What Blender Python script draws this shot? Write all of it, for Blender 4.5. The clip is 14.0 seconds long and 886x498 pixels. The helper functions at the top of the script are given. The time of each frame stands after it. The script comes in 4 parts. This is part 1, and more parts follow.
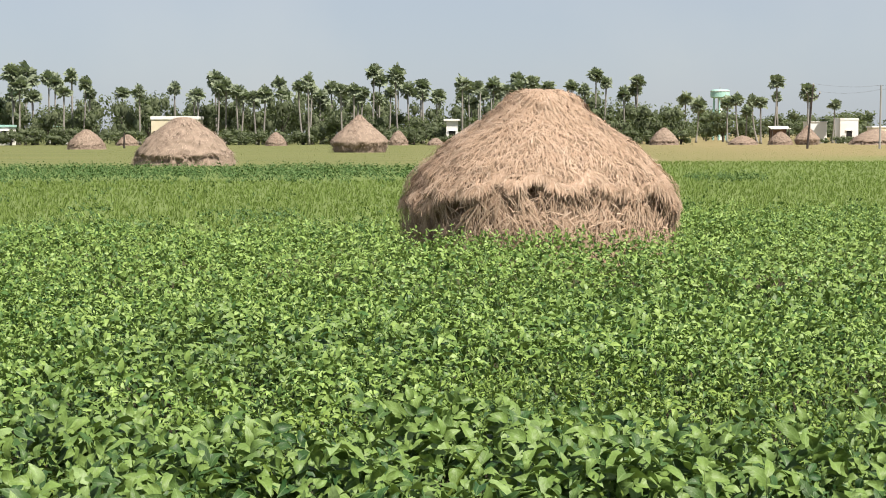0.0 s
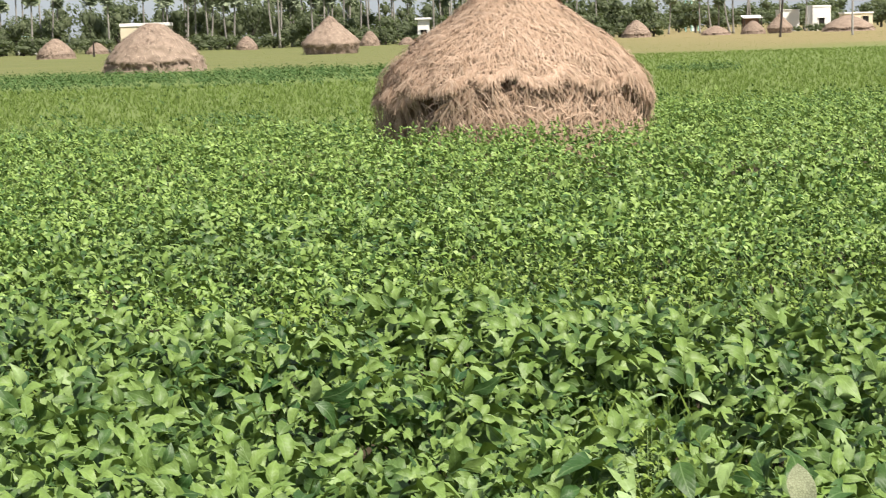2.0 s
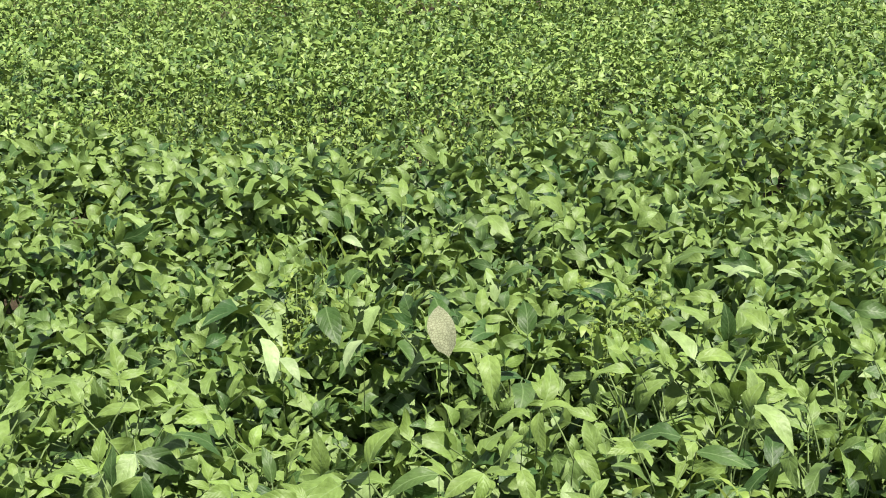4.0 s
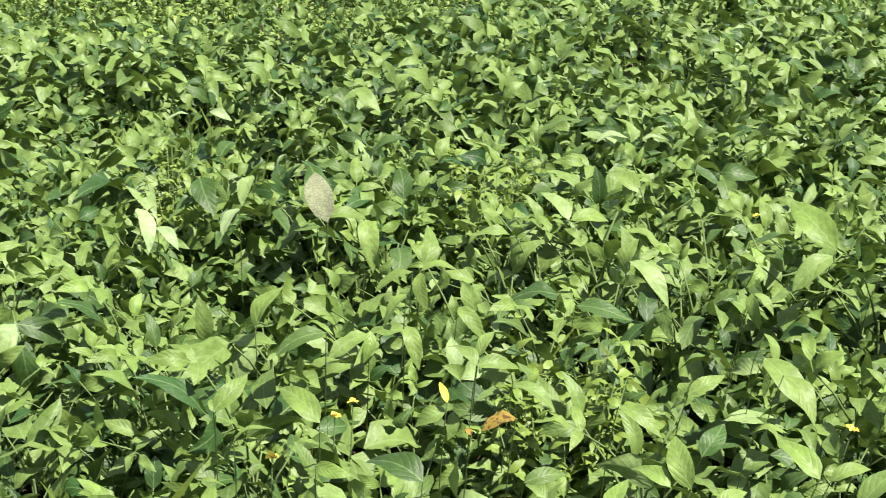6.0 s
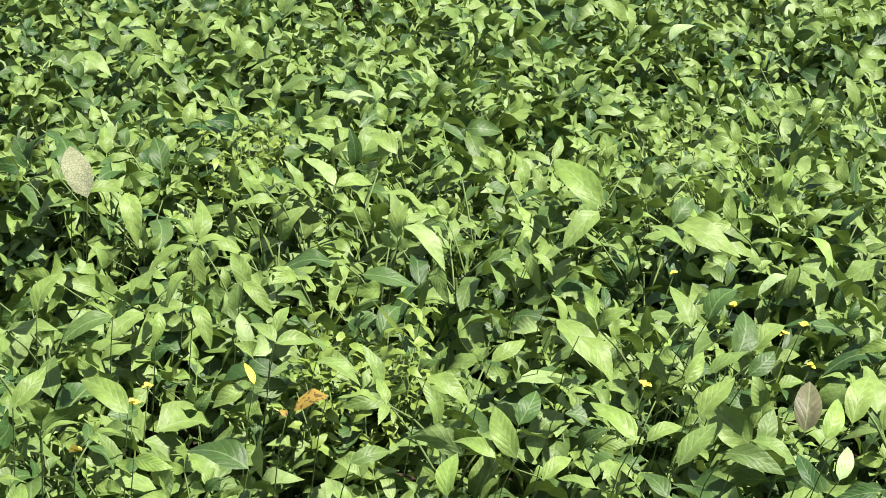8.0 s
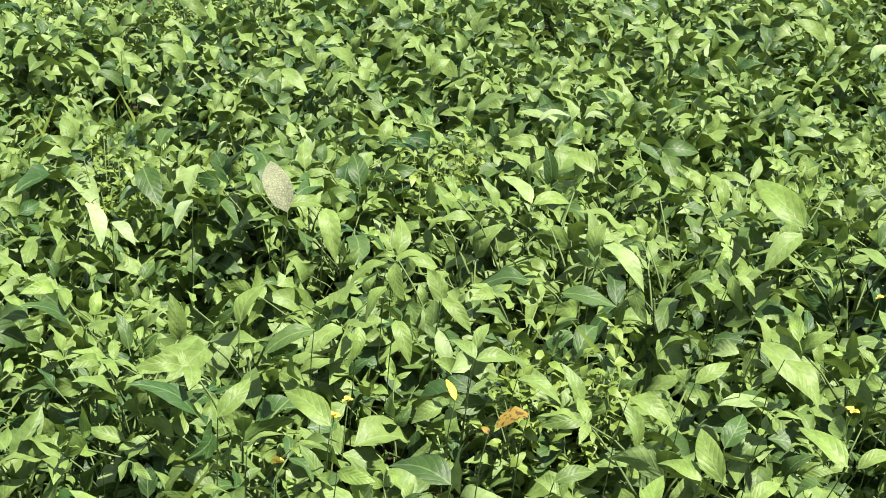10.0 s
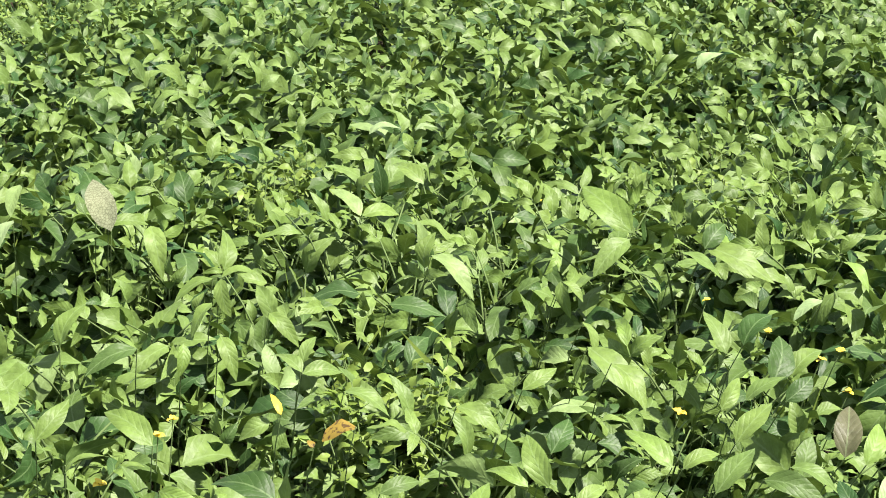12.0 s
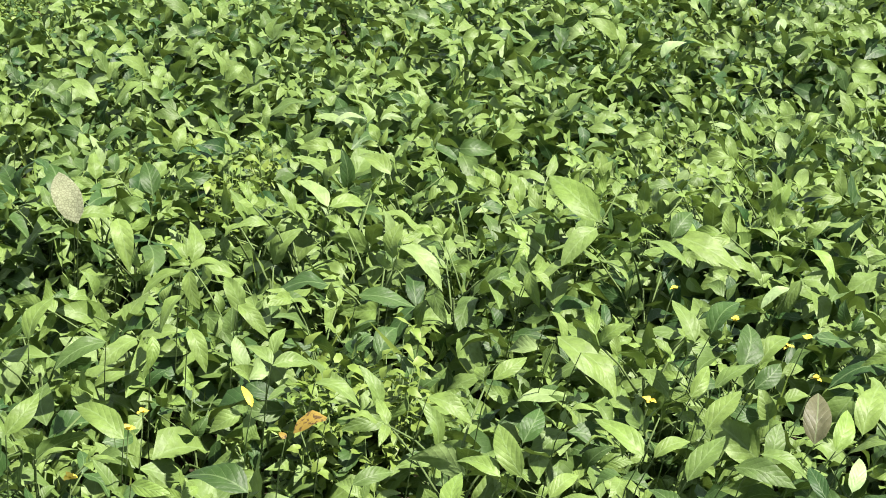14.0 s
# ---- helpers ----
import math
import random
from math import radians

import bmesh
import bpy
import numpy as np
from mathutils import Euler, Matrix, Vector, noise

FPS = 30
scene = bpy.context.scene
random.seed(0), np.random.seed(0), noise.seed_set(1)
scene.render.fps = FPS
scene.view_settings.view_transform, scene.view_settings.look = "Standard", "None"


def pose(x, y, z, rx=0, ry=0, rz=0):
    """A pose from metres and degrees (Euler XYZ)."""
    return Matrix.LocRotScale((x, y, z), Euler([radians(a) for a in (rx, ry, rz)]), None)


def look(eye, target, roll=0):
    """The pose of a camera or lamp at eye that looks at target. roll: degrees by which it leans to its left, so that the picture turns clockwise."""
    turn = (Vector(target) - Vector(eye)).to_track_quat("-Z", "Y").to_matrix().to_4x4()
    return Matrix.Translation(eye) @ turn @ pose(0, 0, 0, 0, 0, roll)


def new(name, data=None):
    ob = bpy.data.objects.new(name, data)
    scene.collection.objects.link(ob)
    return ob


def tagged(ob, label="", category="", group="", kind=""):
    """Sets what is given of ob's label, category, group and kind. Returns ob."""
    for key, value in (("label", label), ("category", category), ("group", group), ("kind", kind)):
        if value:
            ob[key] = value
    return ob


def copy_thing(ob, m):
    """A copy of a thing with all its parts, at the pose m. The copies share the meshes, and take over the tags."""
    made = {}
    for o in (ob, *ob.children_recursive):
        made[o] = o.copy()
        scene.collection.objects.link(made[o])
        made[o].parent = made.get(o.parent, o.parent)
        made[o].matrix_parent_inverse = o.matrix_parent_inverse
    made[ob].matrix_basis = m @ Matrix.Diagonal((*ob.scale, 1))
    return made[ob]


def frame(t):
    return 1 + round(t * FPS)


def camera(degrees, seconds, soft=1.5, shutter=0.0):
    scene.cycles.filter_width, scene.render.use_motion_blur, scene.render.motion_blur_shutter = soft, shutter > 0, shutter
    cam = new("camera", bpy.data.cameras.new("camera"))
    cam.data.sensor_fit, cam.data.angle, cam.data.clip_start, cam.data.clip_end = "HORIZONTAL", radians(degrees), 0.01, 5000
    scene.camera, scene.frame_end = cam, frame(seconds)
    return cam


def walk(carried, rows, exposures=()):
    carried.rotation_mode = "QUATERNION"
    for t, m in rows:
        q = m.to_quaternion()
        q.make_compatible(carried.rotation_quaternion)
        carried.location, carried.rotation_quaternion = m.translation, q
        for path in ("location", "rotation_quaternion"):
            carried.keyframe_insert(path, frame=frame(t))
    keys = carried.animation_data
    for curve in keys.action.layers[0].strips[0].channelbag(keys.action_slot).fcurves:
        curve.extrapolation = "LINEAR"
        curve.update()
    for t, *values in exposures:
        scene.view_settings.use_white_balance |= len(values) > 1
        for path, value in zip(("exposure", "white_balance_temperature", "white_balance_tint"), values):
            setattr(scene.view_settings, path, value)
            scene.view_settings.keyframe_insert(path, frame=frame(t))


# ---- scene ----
from mathutils import Quaternion

# ---- camera ----
cam = camera(28.0, 14.0, soft=0.95, shutter=0.15)

PATH = [  # seconds, x, y, z, turn to the left, tilt up, roll
    (0.00, 0.000, 0.000, 1.600, 0.000, -3.712, -0.072),
    (0.50, -0.007, -0.030, 1.599, 0.800, -2.710, -0.510),
    (1.00, -0.010, -0.001, 1.586, 1.655, -3.126, -0.968),
    (1.50, -0.010, 0.013, 1.575, 1.651, -4.791, -1.468),
    (2.00, 0.003, -0.002, 1.564, -0.700, -6.956, -1.756),
    (2.50, 0.022, -0.001, 1.554, -4.786, -8.925, -1.745),
    (3.00, 0.092, 0.047, 1.568, -8.955, -10.505, -1.263),
    (3.20, 0.117, 0.068, 1.566, -10.122, -10.958, -0.974),
    (3.62, 0.134, 0.079, 1.565, -11.048, -11.684, -0.852),
    (4.04, 0.124, 0.071, 1.557, -10.596, -12.391, -0.951),
    (4.46, 0.102, 0.052, 1.545, -9.688, -13.072, -1.138),
    (4.88, 0.078, 0.036, 1.533, -9.246, -13.722, -1.279),
    (5.30, 0.065, 0.032, 1.526, -10.190, -14.331, -1.242),
    (5.50, 0.071, 0.035, 1.519, -11.477, -14.752, -1.278),
    (6.00, 0.057, 0.046, 1.513, -15.594, -15.962, -0.768),
    (6.50, -0.004, 0.101, 1.521, -19.897, -17.202, -0.542),
    (7.00, -0.083, 0.178, 1.539, -23.593, -17.833, -0.255),
    (7.50, -0.101, 0.159, 1.560, -25.922, -18.022, -0.188),
    (8.00, -0.115, 0.145, 1.562, -26.428, -17.944, -0.137),
    (8.50, -0.130, 0.165, 1.549, -24.807, -17.804, -0.232),
    (9.00, -0.145, 0.166, 1.556, -22.291, -17.490, -0.418),
    (9.20, -0.145, 0.169, 1.554, -21.195, -17.378, -0.583),
    (9.62, -0.148, 0.173, 1.553, -20.407, -17.257, -0.763),
    (10.04, -0.146, 0.178, 1.549, -20.464, -17.184, -1.003),
    (10.46, -0.141, 0.184, 1.543, -21.098, -17.131, -1.231),
    (10.88, -0.134, 0.188, 1.537, -22.038, -17.071, -1.375),
    (11.30, -0.125, 0.189, 1.533, -23.015, -16.978, -1.364),
    (11.50, -0.121, 0.186, 1.532, -23.965, -16.878, -1.239),
    (12.00, -0.098, 0.185, 1.526, -25.532, -16.648, -1.051),
    (12.50, -0.104, 0.182, 1.529, -26.359, -16.617, -0.868),
    (13.00, -0.115, 0.188, 1.531, -26.436, -16.724, -0.913),
    (13.50, -0.110, 0.187, 1.529, -26.392, -16.837, -1.031),
    (14.00, -0.110, 0.188, 1.529, -26.802, -17.014, -1.090),
]

def aimed(x, y, z, turn, tilt, roll):
    a, b = radians(turn), radians(tilt)
    way = Vector((-math.sin(a) * math.cos(b), math.cos(a) * math.cos(b), math.sin(b)))
    return look((x, y, z), Vector((x, y, z)) + way, roll)


walk(cam, [(t, aimed(*p)) for t, *p in PATH], exposures=[(0.0, 0.90), (0.5, 0.87), (1.5, 0.89), (2.5, 1.09), (3.2, 1.11), (5.3, 1.19), (7.0, 1.34), (14.0, 1.35)])

# ---- light ----
SUN_ELEVATION, SUN_ROTATION = radians(57), radians(140)
world = bpy.data.worlds.new("hazy_sky")
scene.world = world
world.use_nodes = True
wn = world.node_tree.nodes
sky = wn.new("ShaderNodeTexSky")
sky.sky_type = "NISHITA"
sky.sun_disc = False
sky.sun_elevation, sky.sun_rotation = SUN_ELEVATION, SUN_ROTATION
sky.altitude, sky.air_density, sky.dust_density, sky.ozone_density = 10, 0.8, 0.8, 3.0
wn["Background"].inputs["Strength"].default_value = 0.10
haze = wn.new("ShaderNodeMix")
haze.data_type = "RGBA"
haze.inputs[0].default_value = 0.8
cloud = wn.new("ShaderNodeTexNoise")
cloud.inputs["Scale"].default_value, cloud.inputs["Detail"].default_value = 7.0, 5.0
veil = wn.new("ShaderNodeValToRGB")
for stop, at, tone in zip(veil.color_ramp.elements, (0.46, 0.72), ((2.42, 2.59, 2.87, 1), (2.72, 2.80, 2.95, 1))):
    stop.position, stop.color = at, tone
world.node_tree.links.new(cloud.outputs["Fac"], veil.inputs[0])
world.node_tree.links.new(veil.outputs[0], haze.inputs[7])
world.node_tree.links.new(sky.outputs[0], haze.inputs[6])
world.node_tree.links.new(haze.outputs[2], wn["Background"].inputs["Color"])
sun = new("sun", bpy.data.lights.new("sun", "SUN"))
sun.data.energy, sun.data.angle, sun.data.color = 5.0, radians(1.0), (1.0, 0.94, 0.84)
sun_way = Vector((math.sin(SUN_ROTATION) * math.cos(SUN_ELEVATION), math.cos(SUN_ROTATION) * math.cos(SUN_ELEVATION), math.sin(SUN_ELEVATION)))
sun.matrix_world = look(sun_way * 50, (0, 0, 0))


# ---- materials ----
class Nodes:
    """A short way to write node materials."""

    def __init__(self, name):
        self.mat = bpy.data.materials.new(name)
        self.mat.use_nodes = True
        self.tree = self.mat.node_tree
        self.bsdf = self.tree.nodes["Principled BSDF"]
        self.out = self.tree.nodes["Material Output"]

    def add(self, kind, **inputs):
        n = self.tree.nodes.new(kind)
        for key, value in inputs.items():
            self.put(n.inputs[key.replace("_", " ")], value)
        return n

    def put(self, socket, value):
        if isinstance(value, bpy.types.NodeSocket):
            self.tree.links.new(value, socket)
        else:
            socket.default_value = value

    def math(self, op, a, b=0.0):
        n = self.tree.nodes.new("ShaderNodeMath")
        n.operation = op
        self.put(n.inputs[0], a)
        self.put(n.inputs[1], b)
        return n.outputs[0]

    def ramp(self, fac, *stops):
        n = self.tree.nodes.new("ShaderNodeValToRGB")
        el = n.color_ramp.elements
        while len(el) < len(stops):
            el.new(0.5)
        for e, (at, c) in zip(el, stops):
            e.position, e.color = at, (*c, 1)
        self.put(n.inputs[0], fac)
        return n.outputs[0]

    def noise(self, scale, detail=4.0, vector=None, rough=0.55):
        n = self.tree.nodes.new("ShaderNodeTexNoise")
        n.inputs["Scale"].default_value, n.inputs["Detail"].default_value, n.inputs["Roughness"].default_value = scale, detail, rough
        if vector is not None:
            self.put(n.inputs["Vector"], vector)
        return n.outputs["Fac"]

    def mix(self, fac, a, b, blend="MIX"):
        n = self.tree.nodes.new("ShaderNodeMix")
        n.data_type, n.blend_type = "RGBA", blend
        self.put(n.inputs[0], fac)
        for socket, v in ((n.inputs[6], a), (n.inputs[7], b)):
            self.put(socket, (*v, 1) if isinstance(v, tuple) and len(v) == 3 else v)
        return n.outputs[2]

    def bump(self, height, strength=0.4, distance=0.01):
        n = self.tree.nodes.new("ShaderNodeBump")
        n.inputs["Strength"].default_value, n.inputs["Distance"].default_value = strength, distance
        self.put(n.inputs["Height"], height)
        self.put(self.bsdf.inputs["Normal"], n.outputs[0])
        return n.outputs[0]

    def surface(self, color, rough=0.6, spec=0.3, metal=0.0):
        self.put(self.bsdf.inputs["Base Color"], (*color, 1) if isinstance(color, tuple) else color)
        self.put(self.bsdf.inputs["Roughness"], rough)
        self.put(self.bsdf.inputs["Specular IOR Level"], spec)
        self.put(self.bsdf.inputs["Metallic"], metal)
        return self

    def random(self, piece):
        if piece:
            return self.tree.nodes.new("ShaderNodeObjectInfo").outputs["Random"]
        return self.tree.nodes.new("ShaderNodeNewGeometry").outputs["Random Per Island"]

    def place(self):
        return self.tree.nodes.new("ShaderNodeNewGeometry").outputs["Position"]

    def thin(self, color, share):
        """Lets part of the light through, as a leaf does."""
        glow = self.add("ShaderNodeBsdfTranslucent")
        self.put(glow.inputs["Color"], color)
        m = self.tree.nodes.new("ShaderNodeMixShader")
        m.inputs[0].default_value = share
        self.tree.links.new(self.bsdf.outputs[0], m.inputs[1])
        self.tree.links.new(glow.outputs[0], m.inputs[2])
        self.tree.links.new(m.outputs[0], self.out.inputs["Surface"])
        return self


def leaf_material(name, piece, dark, mid, light, veins=True, share=0.16, rough=0.50, spec=0.30):
    n = Nodes(name)
    r = n.random(piece)
    if piece:  # leaflets of one leaf differ a little
        r = n.math("FRACT", n.math("ADD", r, n.math("MULTIPLY", n.random(False), 0.28)))
    # palest stops: pale leaf backs, with glints put into the colour
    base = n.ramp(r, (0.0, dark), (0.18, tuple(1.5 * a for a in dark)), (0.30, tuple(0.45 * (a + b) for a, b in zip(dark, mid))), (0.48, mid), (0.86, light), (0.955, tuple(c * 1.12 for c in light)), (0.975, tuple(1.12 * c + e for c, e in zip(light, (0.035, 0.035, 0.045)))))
    patch = n.noise(1.3, 3.0, n.place())
    base = n.mix(n.ramp(patch, (0.35, (0, 0, 0)), (0.7, (0.55, 0.55, 0.55))), base, n.mix(0.5, base, (*[c * 1.2 for c in light],)))
    mottle = n.noise(70.0, 3.0, n.place())
    base = n.mix(0.35, base, n.ramp(mottle, (0.3, (0.25, 0.3, 0.2)), (0.7, (0.75, 0.8, 0.7))), "OVERLAY")
    if veins:
        uv = n.tree.nodes.new("ShaderNodeUVMap").outputs[0]
        sep = n.tree.nodes.new("ShaderNodeSeparateXYZ")
        n.put(sep.inputs[0], uv)
        across = n.math("ABSOLUTE", n.math("SUBTRACT", sep.outputs[0], 0.5))
        slant = n.math("SUBTRACT", sep.outputs[1], n.math("MULTIPLY", across, 0.75))
        ridge = n.math("ABSOLUTE", n.math("SINE", n.math("MULTIPLY", slant, 19.0)))
        vein = n.math("LESS_THAN", ridge, 0.13)
        midrib = n.math("LESS_THAN", across, 0.028)
        line = n.math("MAXIMUM", n.math("MULTIPLY", vein, 0.42), midrib)
        base = n.mix(n.math("MULTIPLY", line, 0.60), base, n.mix(0.42, base, (0.26, 0.36, 0.16)))
        n.bump(n.math("ADD", n.math("MULTIPLY", n.math("POWER", ridge, 0.6), 0.28), n.math("MULTIPLY", n.noise(48.0, 3.0, n.place()), 1.7)), 0.36, 0.004)
    n.surface(base, rough, spec)
    n.thin(n.mix(0.45, base, (0.19, 0.29, 0.03)), share)
    return n.mat


# DARK: deep green leaf tone, lowered further to put shade into the colour
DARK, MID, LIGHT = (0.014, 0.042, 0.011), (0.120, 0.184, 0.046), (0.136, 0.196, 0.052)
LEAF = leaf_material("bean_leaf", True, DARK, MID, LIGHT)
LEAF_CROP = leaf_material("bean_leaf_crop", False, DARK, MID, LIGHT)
LEAF_SMALL = leaf_material("small_leaf", False, (0.028, 0.068, 0.016), (0.138, 0.214, 0.048), (0.205, 0.280, 0.078), veins=False)
LEAF_FINE = leaf_material("fine_leaf", False, (0.018, 0.048, 0.011), (0.118, 0.182, 0.038), (0.176, 0.240, 0.054), veins=False)
# sunlit sheen put into the colour; sprigs of every kind face alike
LEAF_LIT_TONE = leaf_material("leaf_painted_lit", True, (0.19, 0.255, 0.12), (0.21, 0.275, 0.13), (0.23, 0.295, 0.145))
LEAF_BRIGHT = leaf_material("bright_leaf", True, (0.116, 0.176, 0.038), (0.128, 0.190, 0.044), (0.142, 0.204, 0.050))
LEAF_WEED = leaf_material("weed_leaf", False, (0.10, 0.15, 0.028), (0.138, 0.195, 0.038), (0.172, 0.228, 0.050), veins=False)
LEAF_YELLOW = leaf_material("yellow_leaf", True, (0.64, 0.46, 0.03), (0.70, 0.50, 0.04), (0.74, 0.54, 0.06), veins=False)
# shade put into the leaf colour: a darker copy of LEAF
LEAF_SHADE_TONE = leaf_material("leaf_painted_shade", True, (0.030, 0.064, 0.014), (0.036, 0.074, 0.016), (0.044, 0.084, 0.018))
LEAF_BROWN = leaf_material("ageing_leaf", True, (0.092, 0.090, 0.048), (0.105, 0.098, 0.054), (0.115, 0.108, 0.06))


def spotted():
    n = Nodes("spotted_leaf")
    spots = n.noise(130.0, 2.0, n.place())
    c = n.mix(n.ramp(spots, (0.52, (0, 0, 0)), (0.60, (1, 1, 1))), (0.25, 0.175, 0.030), (0.085, 0.05, 0.016))
    n.surface(c, 0.6, 0.3)
    return n.thin(c, 0.2).mat


LEAF_SPOTTED = spotted()


def faded():
    """A faded leaf with a fine net of worn veins."""
    n = Nodes("faded_leaf")
    net = n.tree.nodes.new("ShaderNodeTexVoronoi")
    net.feature = "DISTANCE_TO_EDGE"
    net.inputs["Scale"].default_value = 150.0
    n.put(net.inputs["Vector"], n.place())
    lines = n.ramp(net.outputs["Distance"], (0.04, (1, 1, 1)), (0.14, (0, 0, 0)))
    c = n.mix(n.noise(60.0, 3.0, n.place()), (0.18, 0.20, 0.115), (0.29, 0.305, 0.195))
    c = n.mix(n.math("MULTIPLY", lines, 0.6), c, (0.10, 0.105, 0.06))
    n.bump(n.noise(55.0, 4.0, n.place()), 0.7, 0.006)
    n.surface(c, 0.85, 0.1)
    return n.thin(c, 0.15).mat


LEAF_GREY = faded()
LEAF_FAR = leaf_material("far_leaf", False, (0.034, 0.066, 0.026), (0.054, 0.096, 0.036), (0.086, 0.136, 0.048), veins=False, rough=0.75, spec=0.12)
GRASS = leaf_material("grass_blade", False, (0.135, 0.184, 0.054), (0.150, 0.198, 0.058), (0.164, 0.212, 0.064), veins=False, share=0.4, rough=0.85, spec=0.05)
STUBBLE = leaf_material("stubble", False, (0.150, 0.162, 0.060), (0.172, 0.178, 0.070), (0.195, 0.192, 0.08), veins=False, share=0.4, rough=0.9, spec=0.05)
# far tree and palm greens are raised and greyed: distance haze in the colour
TREE_LEAF = leaf_material("tree_leaf_hazed", False, (0.080, 0.092, 0.060), (0.106, 0.119, 0.076), (0.132, 0.146, 0.092), veins=False, share=0.32, rough=0.95, spec=0.0)
PALM_LEAF = leaf_material("palm_frond_hazed", False, (0.150, 0.170, 0.122), (0.185, 0.206, 0.148), (0.225, 0.245, 0.18), veins=False, share=0.2, rough=0.8, spec=0.1)


def grained(name, dark, light, scale=6.0, stretch=(1, 1, 1), rough=0.85, bump=0.5, spec=0.2):
    n = Nodes(name)
    m = n.tree.nodes.new("ShaderNodeMapping")
    m.inputs["Scale"].default_value = stretch
    n.put(m.inputs["Vector"], n.place())
    fine = n.noise(scale, 6.0, m.outputs[0])
    broad = n.noise(scale * 0.12, 3.0, n.place())
    c = n.mix(fine, dark, light)
    c = n.mix(n.ramp(broad, (0.35, (0, 0, 0)), (0.7, (0.45, 0.45, 0.45))), c, tuple(v * 0.65 for v in dark))
    n.bump(fine, bump, 0.3 / scale)
    n.surface(c, rough, spec)
    return n.mat


def straw_material(name, dark, mid, light):
    n = Nodes(name)
    r = n.random(False)
    c = n.ramp(r, (0.0, dark), (0.45, mid), (1.0, light))
    streak = n.noise(3.0, 4.0, n.place())
    c = n.mix(n.ramp(streak, (0.4, (0, 0, 0)), (0.75, (0.4, 0.4, 0.4))), c, dark)
    n.surface(c, 0.7, 0.25)
    n.thin(c, 0.12)
    return n.mat


STRAW = straw_material("straw", (0.36, 0.242, 0.162), (0.450, 0.320, 0.230), (0.53, 0.400, 0.302))
STRAW_OLD = straw_material("weathered_straw", (0.22, 0.155, 0.118), (0.35, 0.262, 0.205), (0.46, 0.365, 0.295))
MOUND = grained("packed_straw", (0.17, 0.118, 0.080), (0.38, 0.272, 0.190), 22.0, (1, 1, 0.25))
MOUND_OLD = grained("weathered_mound", (0.18, 0.132, 0.098), (0.36, 0.275, 0.215), 22.0, (1, 1, 0.25))
STEM = grained("stem_green", (0.09, 0.14, 0.045), (0.16, 0.22, 0.08), 40.0)
BARK = grained("bark", (0.19, 0.175, 0.155), (0.34, 0.315, 0.28), 3.0, (1, 1, 4))
BARK_DARK = grained("dark_bark", (0.05, 0.042, 0.035), (0.11, 0.095, 0.08), 3.0)
POLE = grained("pole_timber", (0.035, 0.028, 0.024), (0.08, 0.065, 0.055), 8.0, (1, 1, 0.2))
CONCRETE = grained("pole_concrete", (0.24, 0.23, 0.21), (0.38, 0.365, 0.34), 5.0)
WHITEWASH = grained("whitewash", (0.74, 0.72, 0.68), (0.86, 0.84, 0.81), 0.8, rough=0.9, bump=0.1)
CREAM = grained("cream_paint", (0.60, 0.52, 0.38), (0.74, 0.66, 0.50), 0.8, rough=0.9, bump=0.1)
AQUA = grained("aqua_paint", (0.30, 0.52, 0.46), (0.45, 0.66, 0.58), 0.5, rough=0.8, bump=0.1)
ROOF_BROWN = grained("brown_roof", (0.14, 0.09, 0.07), (0.24, 0.16, 0.12), 2.0)
DARK_VOID = grained("painted_dark_interior", (0.015, 0.014, 0.013), (0.03, 0.028, 0.025), 2.0)
WIRE = grained("wire", (0.10, 0.10, 0.10), (0.16, 0.16, 0.16), 4.0)
PETAL = grained("petal", (0.75, 0.55, 0.05), (0.85, 0.68, 0.10), 60.0, rough=0.5)


def ground_material():
    n = Nodes("field_soil")
    p = n.place()
    sep = n.tree.nodes.new("ShaderNodeSeparateXYZ")
    n.put(sep.inputs[0], p)
    wob = n.math("MULTIPLY", n.math("SUBTRACT", n.noise(0.05, 4.0, p), 0.5), 30.0)
    y = n.math("SUBTRACT", n.math("ADD", sep.outputs[1], wob), n.math("MULTIPLY", n.math("MAXIMUM", sep.outputs[0], 0.0), 0.9))
    soil = n.mix(n.noise(9.0, 6.0, p), (0.030, 0.024, 0.015), (0.066, 0.052, 0.033))
    turf = n.mix(n.noise(1.2, 6.0, p), (0.100, 0.134, 0.042), (0.145, 0.188, 0.060))
    m = n.tree.nodes.new("ShaderNodeMapping")
    m.inputs["Scale"].default_value = (0.05, 0.22, 1)
    n.put(m.inputs["Vector"], p)
    bands = n.noise(1.0, 5.0, m.outputs[0])
    field = n.mix(n.ramp(bands, (0.35, (0, 0, 0)), (0.65, (1, 1, 1))), (0.084, 0.112, 0.038), (0.125, 0.142, 0.052))
    field = n.mix(n.math("MULTIPLY", n.noise(2.0, 6.0, p), 0.6), field, (0.185, 0.158, 0.072))
    gold = n.ramp(n.math("DIVIDE", n.math("ADD", sep.outputs[0], 5.0), 40.0), (0.0, (0, 0, 0)), (1.0, (1, 1, 1)))
    field = n.mix(n.math("MULTIPLY", gold, 0.75), field, (0.235, 0.185, 0.095))
    c = n.mix(n.ramp(n.math("DIVIDE", y, 30.0), (0.55, (0, 0, 0)), (0.9, (1, 1, 1))), soil, turf)
    c = n.mix(n.ramp(n.math("DIVIDE", y, 120.0), (0.62, (0, 0, 0)), (0.84, (1, 1, 1))), c, field)
    n.bump(n.noise(14.0, 6.0, p), 0.8, 0.05)
    n.surface(c, 0.95, 0.1)
    return n.mat


GROUND = ground_material()


